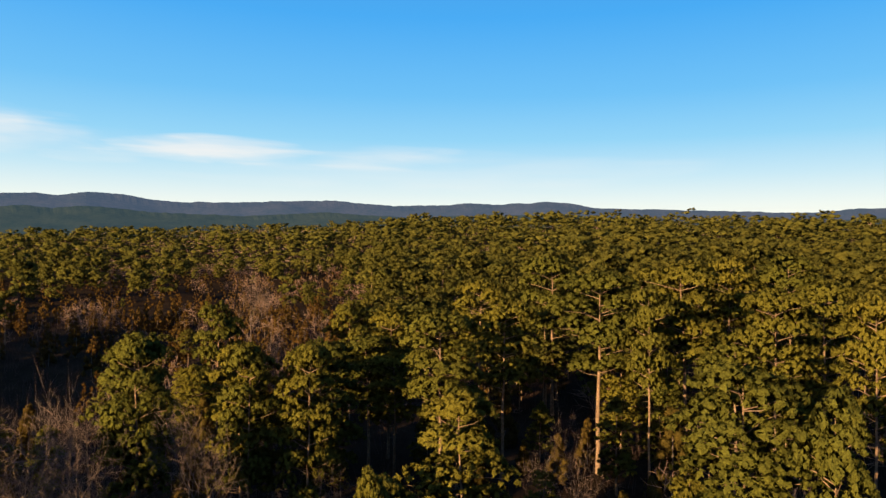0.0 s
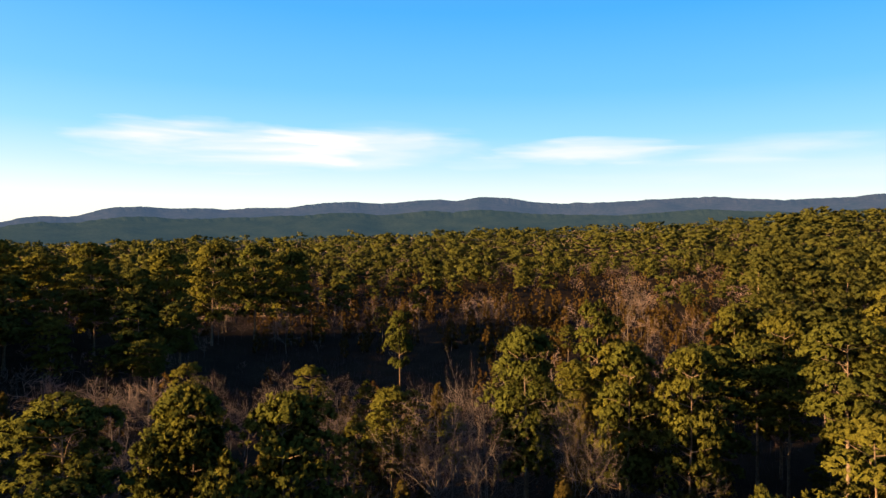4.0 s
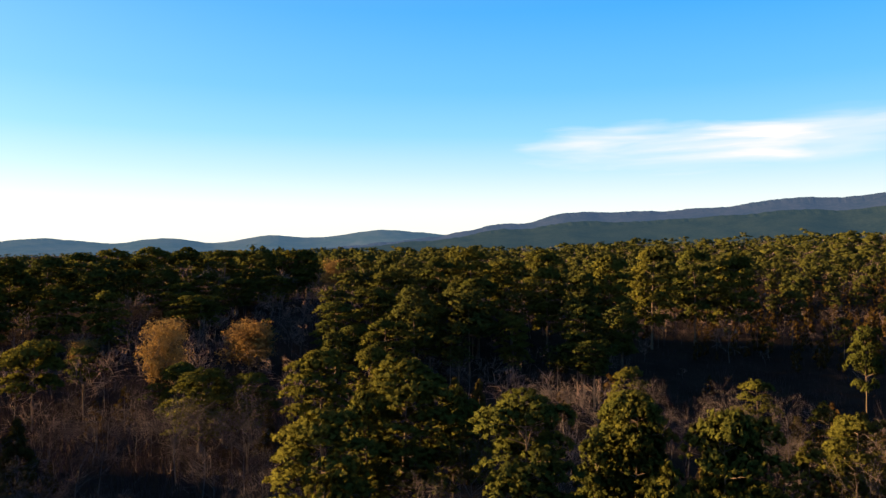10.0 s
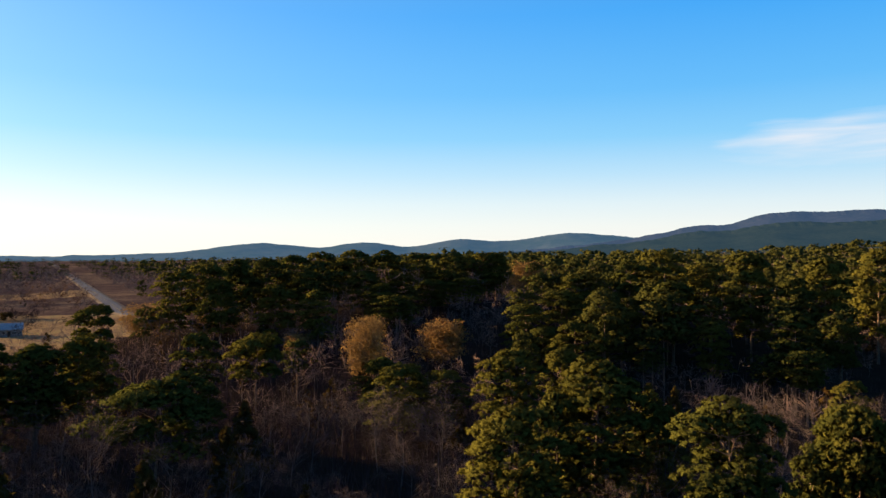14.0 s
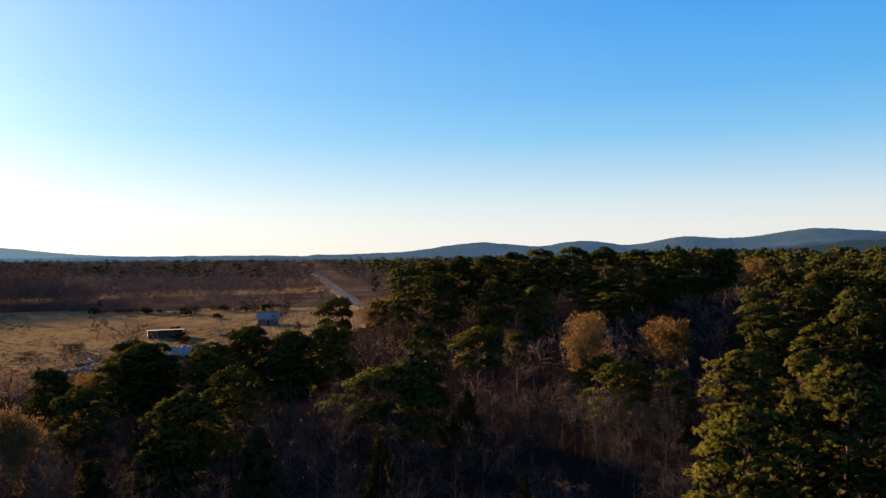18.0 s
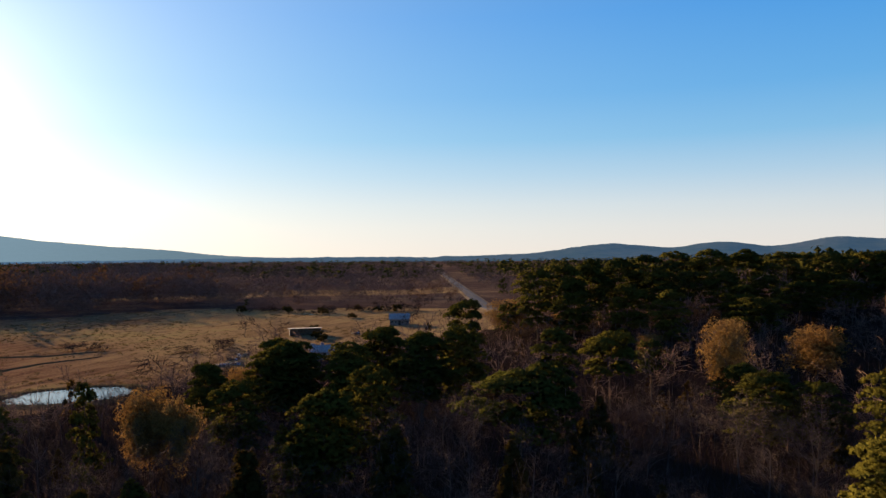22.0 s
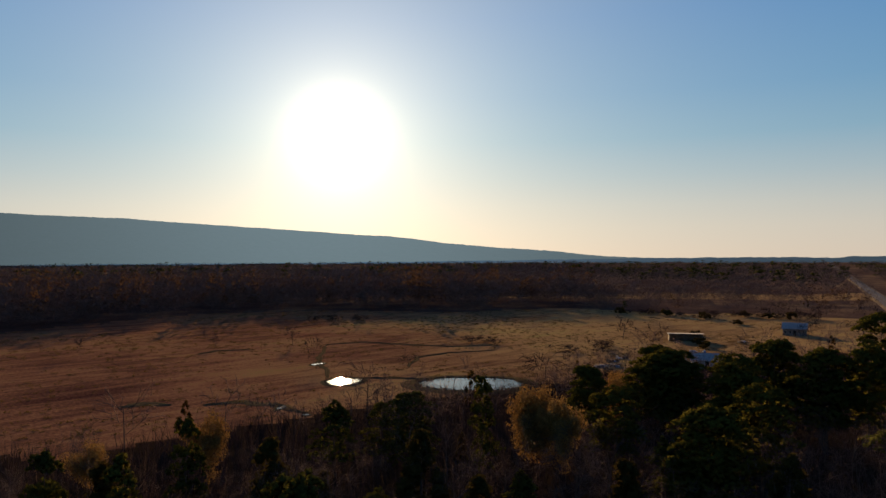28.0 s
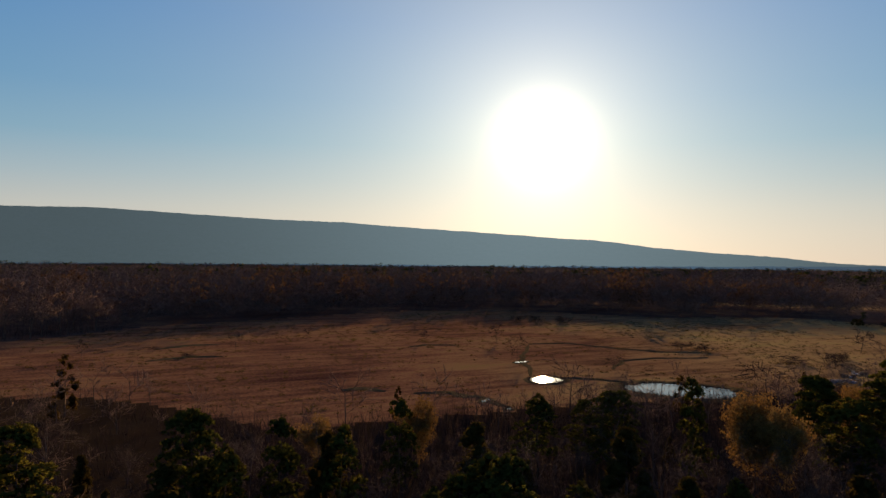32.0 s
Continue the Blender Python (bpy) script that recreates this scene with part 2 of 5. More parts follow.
# ---- mesh helpers: everything that grows is a soup of triangles, shape (n, 3, 3) ----
def mesh_of(name, soup, mat):
    """A mesh from triangles (n, 3, 3); a fourth row gives the middle of the bough, round which its needles are shaded."""
    me = bpy.data.meshes.new(name)
    soup = np.asarray(soup, dtype=np.float64)
    n = len(soup)
    flat = soup[:, :3].reshape(-1, 3)
    soft = soup.shape[1] == 4
    if soft:
        first, index = np.arange(3 * n), np.arange(3 * n)
    else:
        key = np.round(flat * 2000).astype(np.int64) @ np.array((73856093, 19349663 << 12, 83492791 << 20), dtype=np.int64)
        first, index = np.unique(key, return_index=True, return_inverse=True)[1:]
    me.vertices.add(len(first))
    me.loops.add(3 * n)
    me.polygons.add(n)
    me.vertices.foreach_set("co", np.ascontiguousarray(flat[first], dtype=np.float32).ravel())
    me.loops.foreach_set("vertex_index", index.ravel().astype(np.int32))
    me.polygons.foreach_set("loop_start", np.arange(0, 3 * n, 3, dtype=np.int32))
    me.polygons.foreach_set("use_smooth", [True] * n)
    me.materials.append(mat)
    me.update()
    if soft:
        out_ = flat - np.repeat(soup[:, 3], 3, 0)
        out_ /= np.linalg.norm(out_, axis=1)[:, None] + 1e-9
        face = np.cross(soup[:, 1] - soup[:, 0], soup[:, 2] - soup[:, 0])
        face /= np.linalg.norm(face, axis=1)[:, None] + 1e-9
        face = np.repeat(face, 3, 0)
        face *= np.sign((face * out_).sum(1))[:, None]
        out_ = out_ * 0.72 + face * 0.42 + np.array((0, 0, 0.12))
        out_ /= np.linalg.norm(out_, axis=1)[:, None]
        me.attributes.new("custom_normal", "FLOAT_VECTOR", "POINT").data.foreach_set("vector", out_.astype(np.float32).ravel())
    return me


def part(name, data, material_, parent, label=""):
    """One mesh object under a thing or a part, from a bmesh or a triangle soup."""
    if isinstance(data, np.ndarray):
        me = mesh_of(name, data, material_)
    else:
        me = bpy.data.meshes.new(name)
        data.to_mesh(me)
        data.free()
        me.materials.append(material_)
    ob = new(name, me)
    ob.parent = parent
    return tagged(ob, label) if label else ob


def frame_of(d):
    d = d / (np.linalg.norm(d) + 1e-9)
    a = np.array((0.0, 0.0, 1.0)) if abs(d[2]) < 0.9 else np.array((1.0, 0.0, 0.0))
    u = np.cross(d, a)
    u /= np.linalg.norm(u)
    return u, np.cross(d, u)


def tube(points, radii, sides):
    """A tapering limb through the points; a last radius of 0 closes to a tip."""
    pts = np.asarray(points, float)
    rings = []
    for i, p in enumerate(pts):
        u, v = frame_of(pts[min(i + 1, len(pts) - 1)] - pts[max(i - 1, 0)])
        a = np.arange(sides) * (2 * math.pi / sides)
        rings.append(p + radii[i] * (np.cos(a)[:, None] * u + np.sin(a)[:, None] * v))
    tris = []
    for i in range(len(pts) - 1):
        a, b = rings[i], rings[i + 1]
        a2, b2 = np.roll(a, -1, 0), np.roll(b, -1, 0)
        tris.append(np.stack([a, a2, b2], 1))
        if radii[i + 1] > 1e-6:
            tris.append(np.stack([a, b2, b], 1))
    return np.concatenate(tris)


def tufts(centres, radii, count, size, rng, flat=0.65, lift=0.35):
    """Leaf tufts: small ragged triangles over flattened clumps round the centres."""
    c = np.repeat(np.asarray(centres, float), count, 0)
    r = np.repeat(np.asarray(radii, float), count)
    n = len(c)
    d = rng.normal(size=(n, 3))
    d /= np.linalg.norm(d, axis=1)[:, None]
    p = c + d * (r * (0.66 + 0.4 * rng.random(n)))[:, None] * np.array((1, 1, flat))
    # each tuft lies along the clump's surface, a little lifted and turned
    out_ = d / np.array((1, 1, flat)) + rng.normal(size=(n, 3)) * 0.42 + np.array((0, 0, lift * 0.5))
    out_ /= np.linalg.norm(out_, axis=1)[:, None]
    u = np.cross(out_, rng.normal(size=(n, 3)))
    u /= np.linalg.norm(u, axis=1)[:, None]
    v = np.cross(out_, u)
    s = (size * (0.6 + 0.8 * rng.random(n)))[:, None]
    return np.stack([p + u * s * 1.1, p - u * s * 0.5 + v * s * 0.62, p - u * s * 0.5 - v * s * 0.62], 1)


GOLD = (1 + 5 ** 0.5) / 2
ICO = np.array([(-1, GOLD, 0), (1, GOLD, 0), (-1, -GOLD, 0), (1, -GOLD, 0), (0, -1, GOLD), (0, 1, GOLD), (0, -1, -GOLD), (0, 1, -GOLD), (GOLD, 0, -1), (GOLD, 0, 1), (-GOLD, 0, -1), (-GOLD, 0, 1)]) / 1.902
OCT = np.array([(1, 0, 0), (-1, 0, 0), (0, 1, 0), (0, -1, 0), (0, 0, 1), (0, 0, -1)], float)


def hull_faces(v):
    """The triangles of a small regular solid: corner triples that lie nearest to each other."""
    n = len(v)
    edge = min(np.linalg.norm(v[0] - v[k]) for k in range(1, n)) * 1.05
    return np.array([(a, b, c) if np.dot(np.cross(v[b] - v[a], v[c] - v[a]), v[a]) > 0 else (a, c, b) for a in range(n) for b in range(a + 1, n) for c in range(b + 1, n) if max(np.linalg.norm(v[a] - v[b]), np.linalg.norm(v[b] - v[c]), np.linalg.norm(v[a] - v[c])) < edge])


def finer(v, f):
    """Each triangle split into four, the new corners on the sphere."""
    v, seen, out_f = list(v), {}, []

    def half(a, b):
        k = (min(a, b), max(a, b))
        if k not in seen:
            p = v[a] + v[b]
            seen[k] = len(v)
            v.append(p / np.linalg.norm(p))
        return seen[k]

    for a, b, c in f:
        ab, bc, ca = half(a, b), half(b, c), half(c, a)
        out_f += [(a, ab, ca), (ab, b, bc), (ca, bc, c), (ab, bc, ca)]
    return np.array(v), np.array(out_f)


SOLID = {"ico": (ICO, hull_faces(ICO)), "oct": (OCT, hull_faces(OCT))}
SOLID["fine"] = finer(*SOLID["ico"])


def lumps(centres, radii, rng, flat, solid, jag=0.18):
    """The dense inside of each leaf clump: an uneven little solid."""
    v, f = SOLID[solid]
    c = np.asarray(centres, float)
    n = len(c)
    a = rng.uniform(0, 6.28, n)
    w = v[None] * rng.uniform(0.94 - jag, 0.94 + jag, (n, len(v), 1)) * np.asarray(radii)[:, None, None]
    x = w[..., 0] * np.cos(a)[:, None] - w[..., 1] * np.sin(a)[:, None]
    y = w[..., 0] * np.sin(a)[:, None] + w[..., 1] * np.cos(a)[:, None]
    return (np.stack([x, y, w[..., 2] * flat], -1) + c[:, None])[:, f].reshape(-1, 3, 3)


def clumps(centres, radii, cards, size, rng, flat, lift, solid, fill=0.8):
    r = np.asarray(radii, float)
    return np.concatenate([lumps(centres, r * fill, rng, flat, solid), tufts(centres, r, cards, size, rng, flat, lift)])


def pine_soup(rng, h, width, bare_part, layers, heads, cards, size, sides=7, shape=(0.62, 1.0, 0.86, 0.5), solid="ico", head=0.62):
    """A pine: bare stem below, then uneven layers of boughs, each carrying a flattened cloud of needle heads, with dark gaps between."""
    near = sides > 4
    lean = rng.normal(size=2) * 0.018 * h
    zs = np.linspace(0, h * (0.93 if near else 0.75), 8 if near else 3)
    m = len(zs)
    wob = rng.normal(size=(m, 2)) * 0.05 * (zs > 0)[:, None]
    axis = np.stack([lean[0] * (zs / h) ** 2 + wob[:, 0], lean[1] * (zs / h) ** 2 + wob[:, 1], zs], 1)
    r0 = 0.0105 * h + 0.03
    wood = [tube(axis, [r0 * (1.25 if i == 0 else 1 - 0.96 * (z / h) ** 1.3) for i, z in enumerate(zs)], sides)]
    lo, hi = h * bare_part, h * 0.95
    gap = (hi - lo) / layers
    seed = rng.uniform(0, 50)
    cen, rad, mid = [], [], []

    def cloud(c, out_w, side_w, tall, a, n):
        """Heads over a flattened dome, longer outwards than sideways."""
        ca, sa = math.cos(a), math.sin(a)
        for k in range(n):
            q, g = math.sqrt((k + 0.5) / n), k * 2.39996 + rng.uniform(0, 0.6)
            u, v = math.cos(g) * q * out_w, math.sin(g) * q * side_w
            z = tall * (1 - q * q) * 0.9 + rng.normal() * 0.10 * tall - 0.1 * tall
            cen.append(np.array((c[0] + ca * u - sa * v, c[1] + sa * u + ca * v, c[2] + z)))
            rad.append(head * rng.uniform(0.75, 1.3) * (width / 10) ** 0.5 * (1.12 - 0.3 * q))
            mid.append((c[0] * 0.6, c[1] * 0.6, c[2] - 0.45 * tall))

    turn = rng.uniform(0, 6.28)
    for i in range(layers):
        f = (i + 0.35) / layers
        base = width * 0.5 * float(np.interp(f, (0.0, 0.3, 0.65, 1.0), shape))
        n = max(3, int(round(3.2 + 2.4 * base / (width * 0.5) - (1 if i == 0 else 0))))
        turn += 1.1 + rng.uniform(0, 0.7)
        for k in range(n):
            a = turn + k * 6.2832 / n + rng.normal() * 0.22
            d = Vector((math.cos(a), math.sin(a), f * 1.5))
            reach = base * (1 + 0.5 * noise.noise(d * 1.3 + Vector((seed, 0, 0)))) * rng.uniform(0.7, 1.08)
            if rng.random() < 0.10 and 0 < i < layers - 1:
                continue
            z = lo + gap * (i + 0.5) + rng.normal() * 0.22 * gap
            cx, cy = np.interp(z, zs, axis[:, 0]), np.interp(z, zs, axis[:, 1])
            inner = 0.30 * reach
            c = (cx + d.x * (reach + inner) * 0.5, cy + d.y * (reach + inner) * 0.5, z)
            cloud(c, (reach - inner) * 0.55 + 0.25, min(reach * 0.52, base * 1.9 / n + 0.5), gap * rng.uniform(0.42, 0.68), a, heads)
            if near:
                low = min(z - 0.30 * gap - 0.10 * reach, zs[-1])
                wood.append(tube([(cx, cy, low), (cx + d.x * reach * 0.45, cy + d.y * reach * 0.45, low + 0.12 * reach + rng.normal() * 0.1), (cx + d.x * reach * 0.85, cy + d.y * reach * 0.85, z - 0.05 * gap)], [r0 * 0.24, r0 * 0.14, 0.02], 4))
    # the rounded top
    top = width * 0.5 * shape[3]
    cloud((axis[-1, 0], axis[-1, 1], hi - gap * 0.25), top * 0.8, top * 0.8, gap * 0.7, rng.uniform(0, 6), heads)
    # inner sprays close to the stem
    for k in range(layers):
        z = lo + (hi - lo) * (k + 0.6) / layers
        cen.append(np.array((rng.normal() * 0.07 * width, rng.normal() * 0.07 * width, z)))
        rad.append(head * 1.3)
        mid.append((0, 0, z))
    if near:
        for k in range(8):
            z = h * bare_part * rng.uniform(0.45, 1.0)
            a, ln = rng.uniform(0, 6.28), rng.uniform(0.5, 2.2)
            wood.append(tube([(0, 0, z), (math.cos(a) * ln, math.sin(a) * ln, z + rng.uniform(-0.3, 0.4))], [0.04, 0.0], 3))
    crown = clumps(cen, rad, cards, size, rng, 0.72, 0.55, solid, 0.74)
    mid = np.array(mid)
    middle = np.concatenate([np.repeat(mid, len(SOLID[solid][1]), 0), np.repeat(mid, cards, 0)])
    return np.concatenate(wood), np.concatenate([crown, middle[:, None]], 1)


def cedar_soup(rng, h, width, cards, size, sides=5, n=0):
    wood = [tube([(0, 0, 0), (0.05, 0, h * 0.5), (0, 0, h * 0.95)], [0.016 * h, 0.009 * h, 0.0], sides)]
    cen, rad = [], []
    n = n or (26 if sides > 4 else 14)
    for i in range(n):
        f = (i + 0.5) / n
        reach = width * 0.5 * (1 - f) ** 0.75 * rng.uniform(0.55, 1.1)
        a = i * 2.39996 + rng.normal() * 0.4
        cen.append((math.cos(a) * reach, math.sin(a) * reach, h * (0.06 + 0.92 * f) + rng.normal() * 0.15))
        rad.append((0.25 + 0.16 * width) * (1.15 - 0.75 * f))
    return np.concatenate(wood), clumps(cen, rad, cards, size, rng, 1.25, 0.6, "ico" if sides > 4 else "oct")


def twig_cloud(rng, h, width, count, thick):
    """The crown of a far leafless tree: many thin twigs fanning up and outwards round a few limbs."""
    d = rng.normal(size=(count, 3))
    d /= np.linalg.norm(d, axis=1)[:, None]
    p = d * np.array((width * 0.5, width * 0.5, h * 0.38)) * (0.45 + 0.5 * rng.random((count, 1))) + np.array((0, 0, h * 0.56))
    u = d * np.array((1, 1, 0.8)) + rng.normal(size=(count, 3)) * 0.55 + np.array((0, 0, 0.35))
    u *= (h * rng.uniform(0.10, 0.24, count) / np.linalg.norm(u, axis=1))[:, None]
    v = np.cross(u, rng.normal(size=(count, 3)))
    v *= thick / np.linalg.norm(v, axis=1)[:, None]
    return np.stack([p - v, p + v, p + u], 1)


def bare_soup(rng, h, width, kids, twig, low=0.25):
    """A leafless tree: forking limbs down to fine twigs. Returns wood, twigs and the tips."""
    thick, fine, tips = [], [], []

    def grow(p, d, ln, r, level):
        d = d / np.linalg.norm(d)
        bend = d + rng.normal(size=3) * 0.14 + np.array((0, 0, 0.10))
        m = p + d * ln * 0.5
        e = m + bend / np.linalg.norm(bend) * ln * 0.5
        last = level == len(kids)
        if level <= 1:
            thick.append(tube([p, m, e], [r, r * 0.75, r * 0.28] if level == 0 else [r, r * 0.6, r * 0.12], 5 if level == 0 else 4))
        else:
            fine.append(tube([p, e], [max(r * 0.65, twig), 0.0 if last else max(r * 0.4, twig)], 3))
        if last:
            tips.append(e)
            return
        for k in range(kids[level]):
            f = rng.uniform(low if level == 0 else 0.3, 1.0)
            q = p + (m - p) * min(1, f * 2) + (e - m) * max(0, f * 2 - 1)
            u, v = frame_of(d)
            a = rng.uniform(0, 6.28)
            s = rng.uniform(0.45, 1.0) * (width / h) * 2.0
            grow(q, d * 0.75 + (u * math.cos(a) + v * math.sin(a)) * s + np.array((0, 0, 0.12)), ln * rng.uniform(0.5, 0.72), r * 0.36, level + 1)

    grow(np.zeros(3), np.array((rng.normal() * 0.06, rng.normal() * 0.06, 1.0)), h * 0.52, 0.0075 * h + 0.015, 0)
    top = max(t_[2] for t_ in tips)
    k = h / top
    return np.concatenate(thick) * k, np.concatenate(fine or [np.zeros((1, 3, 3))]) * k, np.array(tips) * k


# ---- ground ----
def smooth(a, b, x):
    t = min(1.0, max(0.0, (x - a) / (b - a)))
    return t * t * (3 - 2 * t)


RISE_YAW = ((-60, 1.0), (0, 1.0), (30, 0.62), (45, 0.37), (62, 0.22), (80, 0.12), (100, 0.0), (250, 0.0), (300, 1.0))
NEAR_EDGE = ((100, 300), (104, 270), (112, 240), (117, 218), (123, 196), (133, 172), (140, 158), (150, 142), (160, 138), (168, 131), (182, 175), (200, 200))
FAR_EDGE = ((100, 301), (104, 390), (112, 425), (118, 405), (128, 440), (136, 410), (145, 424), (158, 421), (171, 358), (183, 314), (200, 260))


def along(table, x):
    return float(np.interp(x, [a for a, b in table], [b for a, b in table]))


# low knolls under the pine groves
GROVE = [(*spot(90, 250), 9.0, 55), (*spot(76, 262), 9.0, 60), (*spot(64, 225), 8.0, 55)]


def ground_z(x, y):
    """Flat meadow country that climbs northwards to the foot of the hills."""
    d = math.hypot(x, y)
    yaw = bearing(x, y)
    w = along(RISE_YAW, yaw)
    z = 0.05 * max(0.0, min(d, 740) - 300) + 0.091 * max(0.0, min(d, 1400) - 740) + 0.02 * max(0.0, min(d, 2400) - 1400)
    z *= w
    for hx, hy, up_, wide_ in GROVE:
        z += up_ * math.exp(-((x - hx) ** 2 + (y - hy) ** 2) / wide_ ** 2)
    bx, by = spot(42, 185)
    z -= 8.0 * math.exp(-((x - bx) ** 2 + (y - by) ** 2) / 62 ** 2)
    if d > 60:
        n = noise.noise((x * 0.004, y * 0.004, 0.3)) * 5 * smooth(350, 700, d) + noise.noise((x * 0.0017, y * 0.0017, 5.0)) * 9 * smooth(700, 1500, d) * (0.25 + w)
        if x < -330:
            n *= smooth(14, 70, abs((x + 379) * -0.319 + (y + 91) * 0.948))
        z += n
    return z


def in_meadow(x, y):
    yaw, d = bearing(x, y), math.hypot(x, y)
    wob = noise.noise((x * 0.02, y * 0.02, 9.0)) * 14
    return 102 < yaw < 200 and along(NEAR_EDGE, yaw) + wob * 0.5 < d < along(FAR_EDGE, yaw) + wob


def in_field(x, y):
    """A second strip of open grass beyond the first belt of woods."""
    wob = noise.noise((x * 0.01, y * 0.01, 3.0)) * 40
    return 106 < bearing(x, y) < 150 and 575 + wob < math.hypot(x, y) < 690 + wob * 0.5


def in_scrub(x, y):
    return 98 < bearing(x, y) + noise.noise((x * 0.01, y * 0.01, 7.0)) * 7 < 205 and math.hypot(x, y) > 290


def polar_sheet(name, radii, yaws, height, mats, pick):
    me = bpy.data.meshes.new(name)
    verts, faces, ids = [], [], []
    for r in radii:
        for a in yaws:
            x, y = spot(a, r)
            verts.append((x, y, height(x, y)))
    n = len(yaws)
    for i in range(len(radii) - 1):
        for j in range(n):
            k = (j + 1) % n
            a, b, c, d = i * n + j, i * n + k, (i + 1) * n + k, (i + 1) * n + j
            faces.append((a, b, c, d))
            ids.append(pick(*[(verts[a][q] + verts[c][q]) / 2 for q in (0, 1)]))
    me.from_pydata(verts, [], faces)
    for m in mats:
        me.materials.append(m)
    me.polygons.foreach_set("material_index", ids)
    me.polygons.foreach_set("use_smooth", [True] * len(faces))
    me.update()
    return new(name, me)


RINGS = [0.5, 12, 25, 38, 50] + [60 * 1.022 ** i for i in range(204)]
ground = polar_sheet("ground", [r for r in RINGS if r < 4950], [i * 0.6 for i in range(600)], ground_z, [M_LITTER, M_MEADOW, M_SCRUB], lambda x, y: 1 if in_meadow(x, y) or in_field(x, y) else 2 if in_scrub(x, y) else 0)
tagged(ground, "leaf-littered forest floor and dry brown meadow reaching the horizon", "ground", kind="structure")


# ---- far hills ----
def ridge(name, profile, crest_d, depth, mat, label, rough):
    """A range of hills: foot, folded front slope, wooded crest, back slope; profile: bearing, height in degrees."""
    y0, y1 = profile[0][0], profile[-1][0]
    step = 0.16
    n = int((y1 - y0) / step) + 1
    m = 23
    verts, faces = [], []
    px, py = [p[0] for p in profile], [p[1] for p in profile]
    for j in range(n):
        yaw = y0 + j * step
        e = sum(float(np.interp(yaw + o, px, py)) for o in (-0.7, 0, 0.7)) / 3
        top = EYE + crest_d * math.tan(radians(e))
        for i in range(m):
            f = i / (m - 3)
            d = crest_d - depth * (1 - f)
            x, y = spot(yaw, d)
            fold = noise.noise((x * 0.0022, y * 0.0022, crest_d)) * 0.16 + noise.noise((x * 0.006, y * 0.006, crest_d)) * 0.05
            k = min(1, f) ** 1.25
            z = -12 + (top + 12) * max(0.0, k + fold * math.sin(math.pi * min(1, f)))
            if f > 1:
                z = top - (f - 1) * (m - 3) * 0.3 * (top + 12)
            z += noise.noise((x * 0.012, y * 0.012, 2)) * rough * smooth(0.05, 0.4, f) + (noise.noise((x * 0.06, y * 0.06, 4)) * 2.5 if f >= 0.95 else 0)
            verts.append((x, y, z))
    for j in range(n - 1):
        for i in range(m - 1):
            a = j * m + i
            faces.append((a, a + m, a + m + 1, a + 1))
    me = bpy.data.meshes.new(name)
    me.from_pydata(verts, [], faces)
    me.materials.append(mat)
    me.update()
    return tagged(new(name, me), label, "backdrop", kind="structure")


NORTH = ((-75, 3.0), (-45, 3.4), (-32, 3.57), (-29.8, 3.43), (-28, 3.27), (-22.4, 3.5), (-18.4, 3.64), (-12, 3.87), (-10.2, 4.24), (-8.4, 4.38), (-6.6, 4.2), (-3.9, 4.11), (-1.6, 4.23), (0.2, 3.99), (6.2, 4.05), (8.4, 4.28), (12.9, 4.2), (15, 4.04), (21.2, 3.87), (24, 4.23), (26.2, 4.42), (27.7, 4.3), (28.8, 4.0), (30.2, 4.15), (31.8, 4.12), (34.1, 3.75), (36.4, 3.88), (39.1, 3.82), (40.9, 3.46), (46.9, 3.05), (49.4, 3.15), (51.5, 2.95), (53, 3.12), (55.2, 2.97), (57.5, 2.2), (59.6, 2.25), (61.9, 1.75), (64.2, 1.25), (68, 0.8), (74, 0.2), (80, -0.2))
WEST = ((58, 0.9), (62, 1.2), (64.2, 1.3), (67, 1.55), (68.9, 1.72), (70.4, 1.65), (73, 1.2), (74.8, 1.03), (76.5, 1.15), (78.2, 1.29), (80, 0.95), (82.4, 0.53), (84, 0.8), (85.4, 0.97), (87, 0.9), (89.5, 0.5), (91.2, 0.67), (94, 0.94), (96, 0.75), (98.5, 0.35), (100.5, 0.16), (104, 0.02), (108.2, -0.06), (108.6, -0.2), (109, -0.2), (109.4, -0.08), (117, -0.08), (122, -0.1), (128, -0.2), (150, -0.3), (200, -0.3), (260, 0.3), (300, 1.0))
SOUTH = ((116, -0.3), (122, -0.05), (125, 0.08), (128.4, 0.5), (132.6, 0.76), (137.5, 1.22), (141.4, 1.75), (144, 1.86), (147, 2.1), (153.5, 2.5), (162.3, 3.06), (166.6, 3.12), (174, 3.44), (180, 3.69), (186, 3.55), (195, 3.3), (215, 2.0), (240, 0.8), (262, -0.3))
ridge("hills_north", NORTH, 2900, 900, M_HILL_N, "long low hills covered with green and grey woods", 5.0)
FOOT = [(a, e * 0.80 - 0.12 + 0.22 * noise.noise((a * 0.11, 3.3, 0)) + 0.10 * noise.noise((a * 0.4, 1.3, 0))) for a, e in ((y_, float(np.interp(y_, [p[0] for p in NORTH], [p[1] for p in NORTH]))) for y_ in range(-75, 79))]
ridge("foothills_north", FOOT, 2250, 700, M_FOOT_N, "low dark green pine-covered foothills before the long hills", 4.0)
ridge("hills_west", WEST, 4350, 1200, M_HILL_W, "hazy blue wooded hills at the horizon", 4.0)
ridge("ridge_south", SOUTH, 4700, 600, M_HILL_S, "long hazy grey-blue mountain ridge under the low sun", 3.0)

# ---- trees ----
RNG = np.random.default_rng(7)


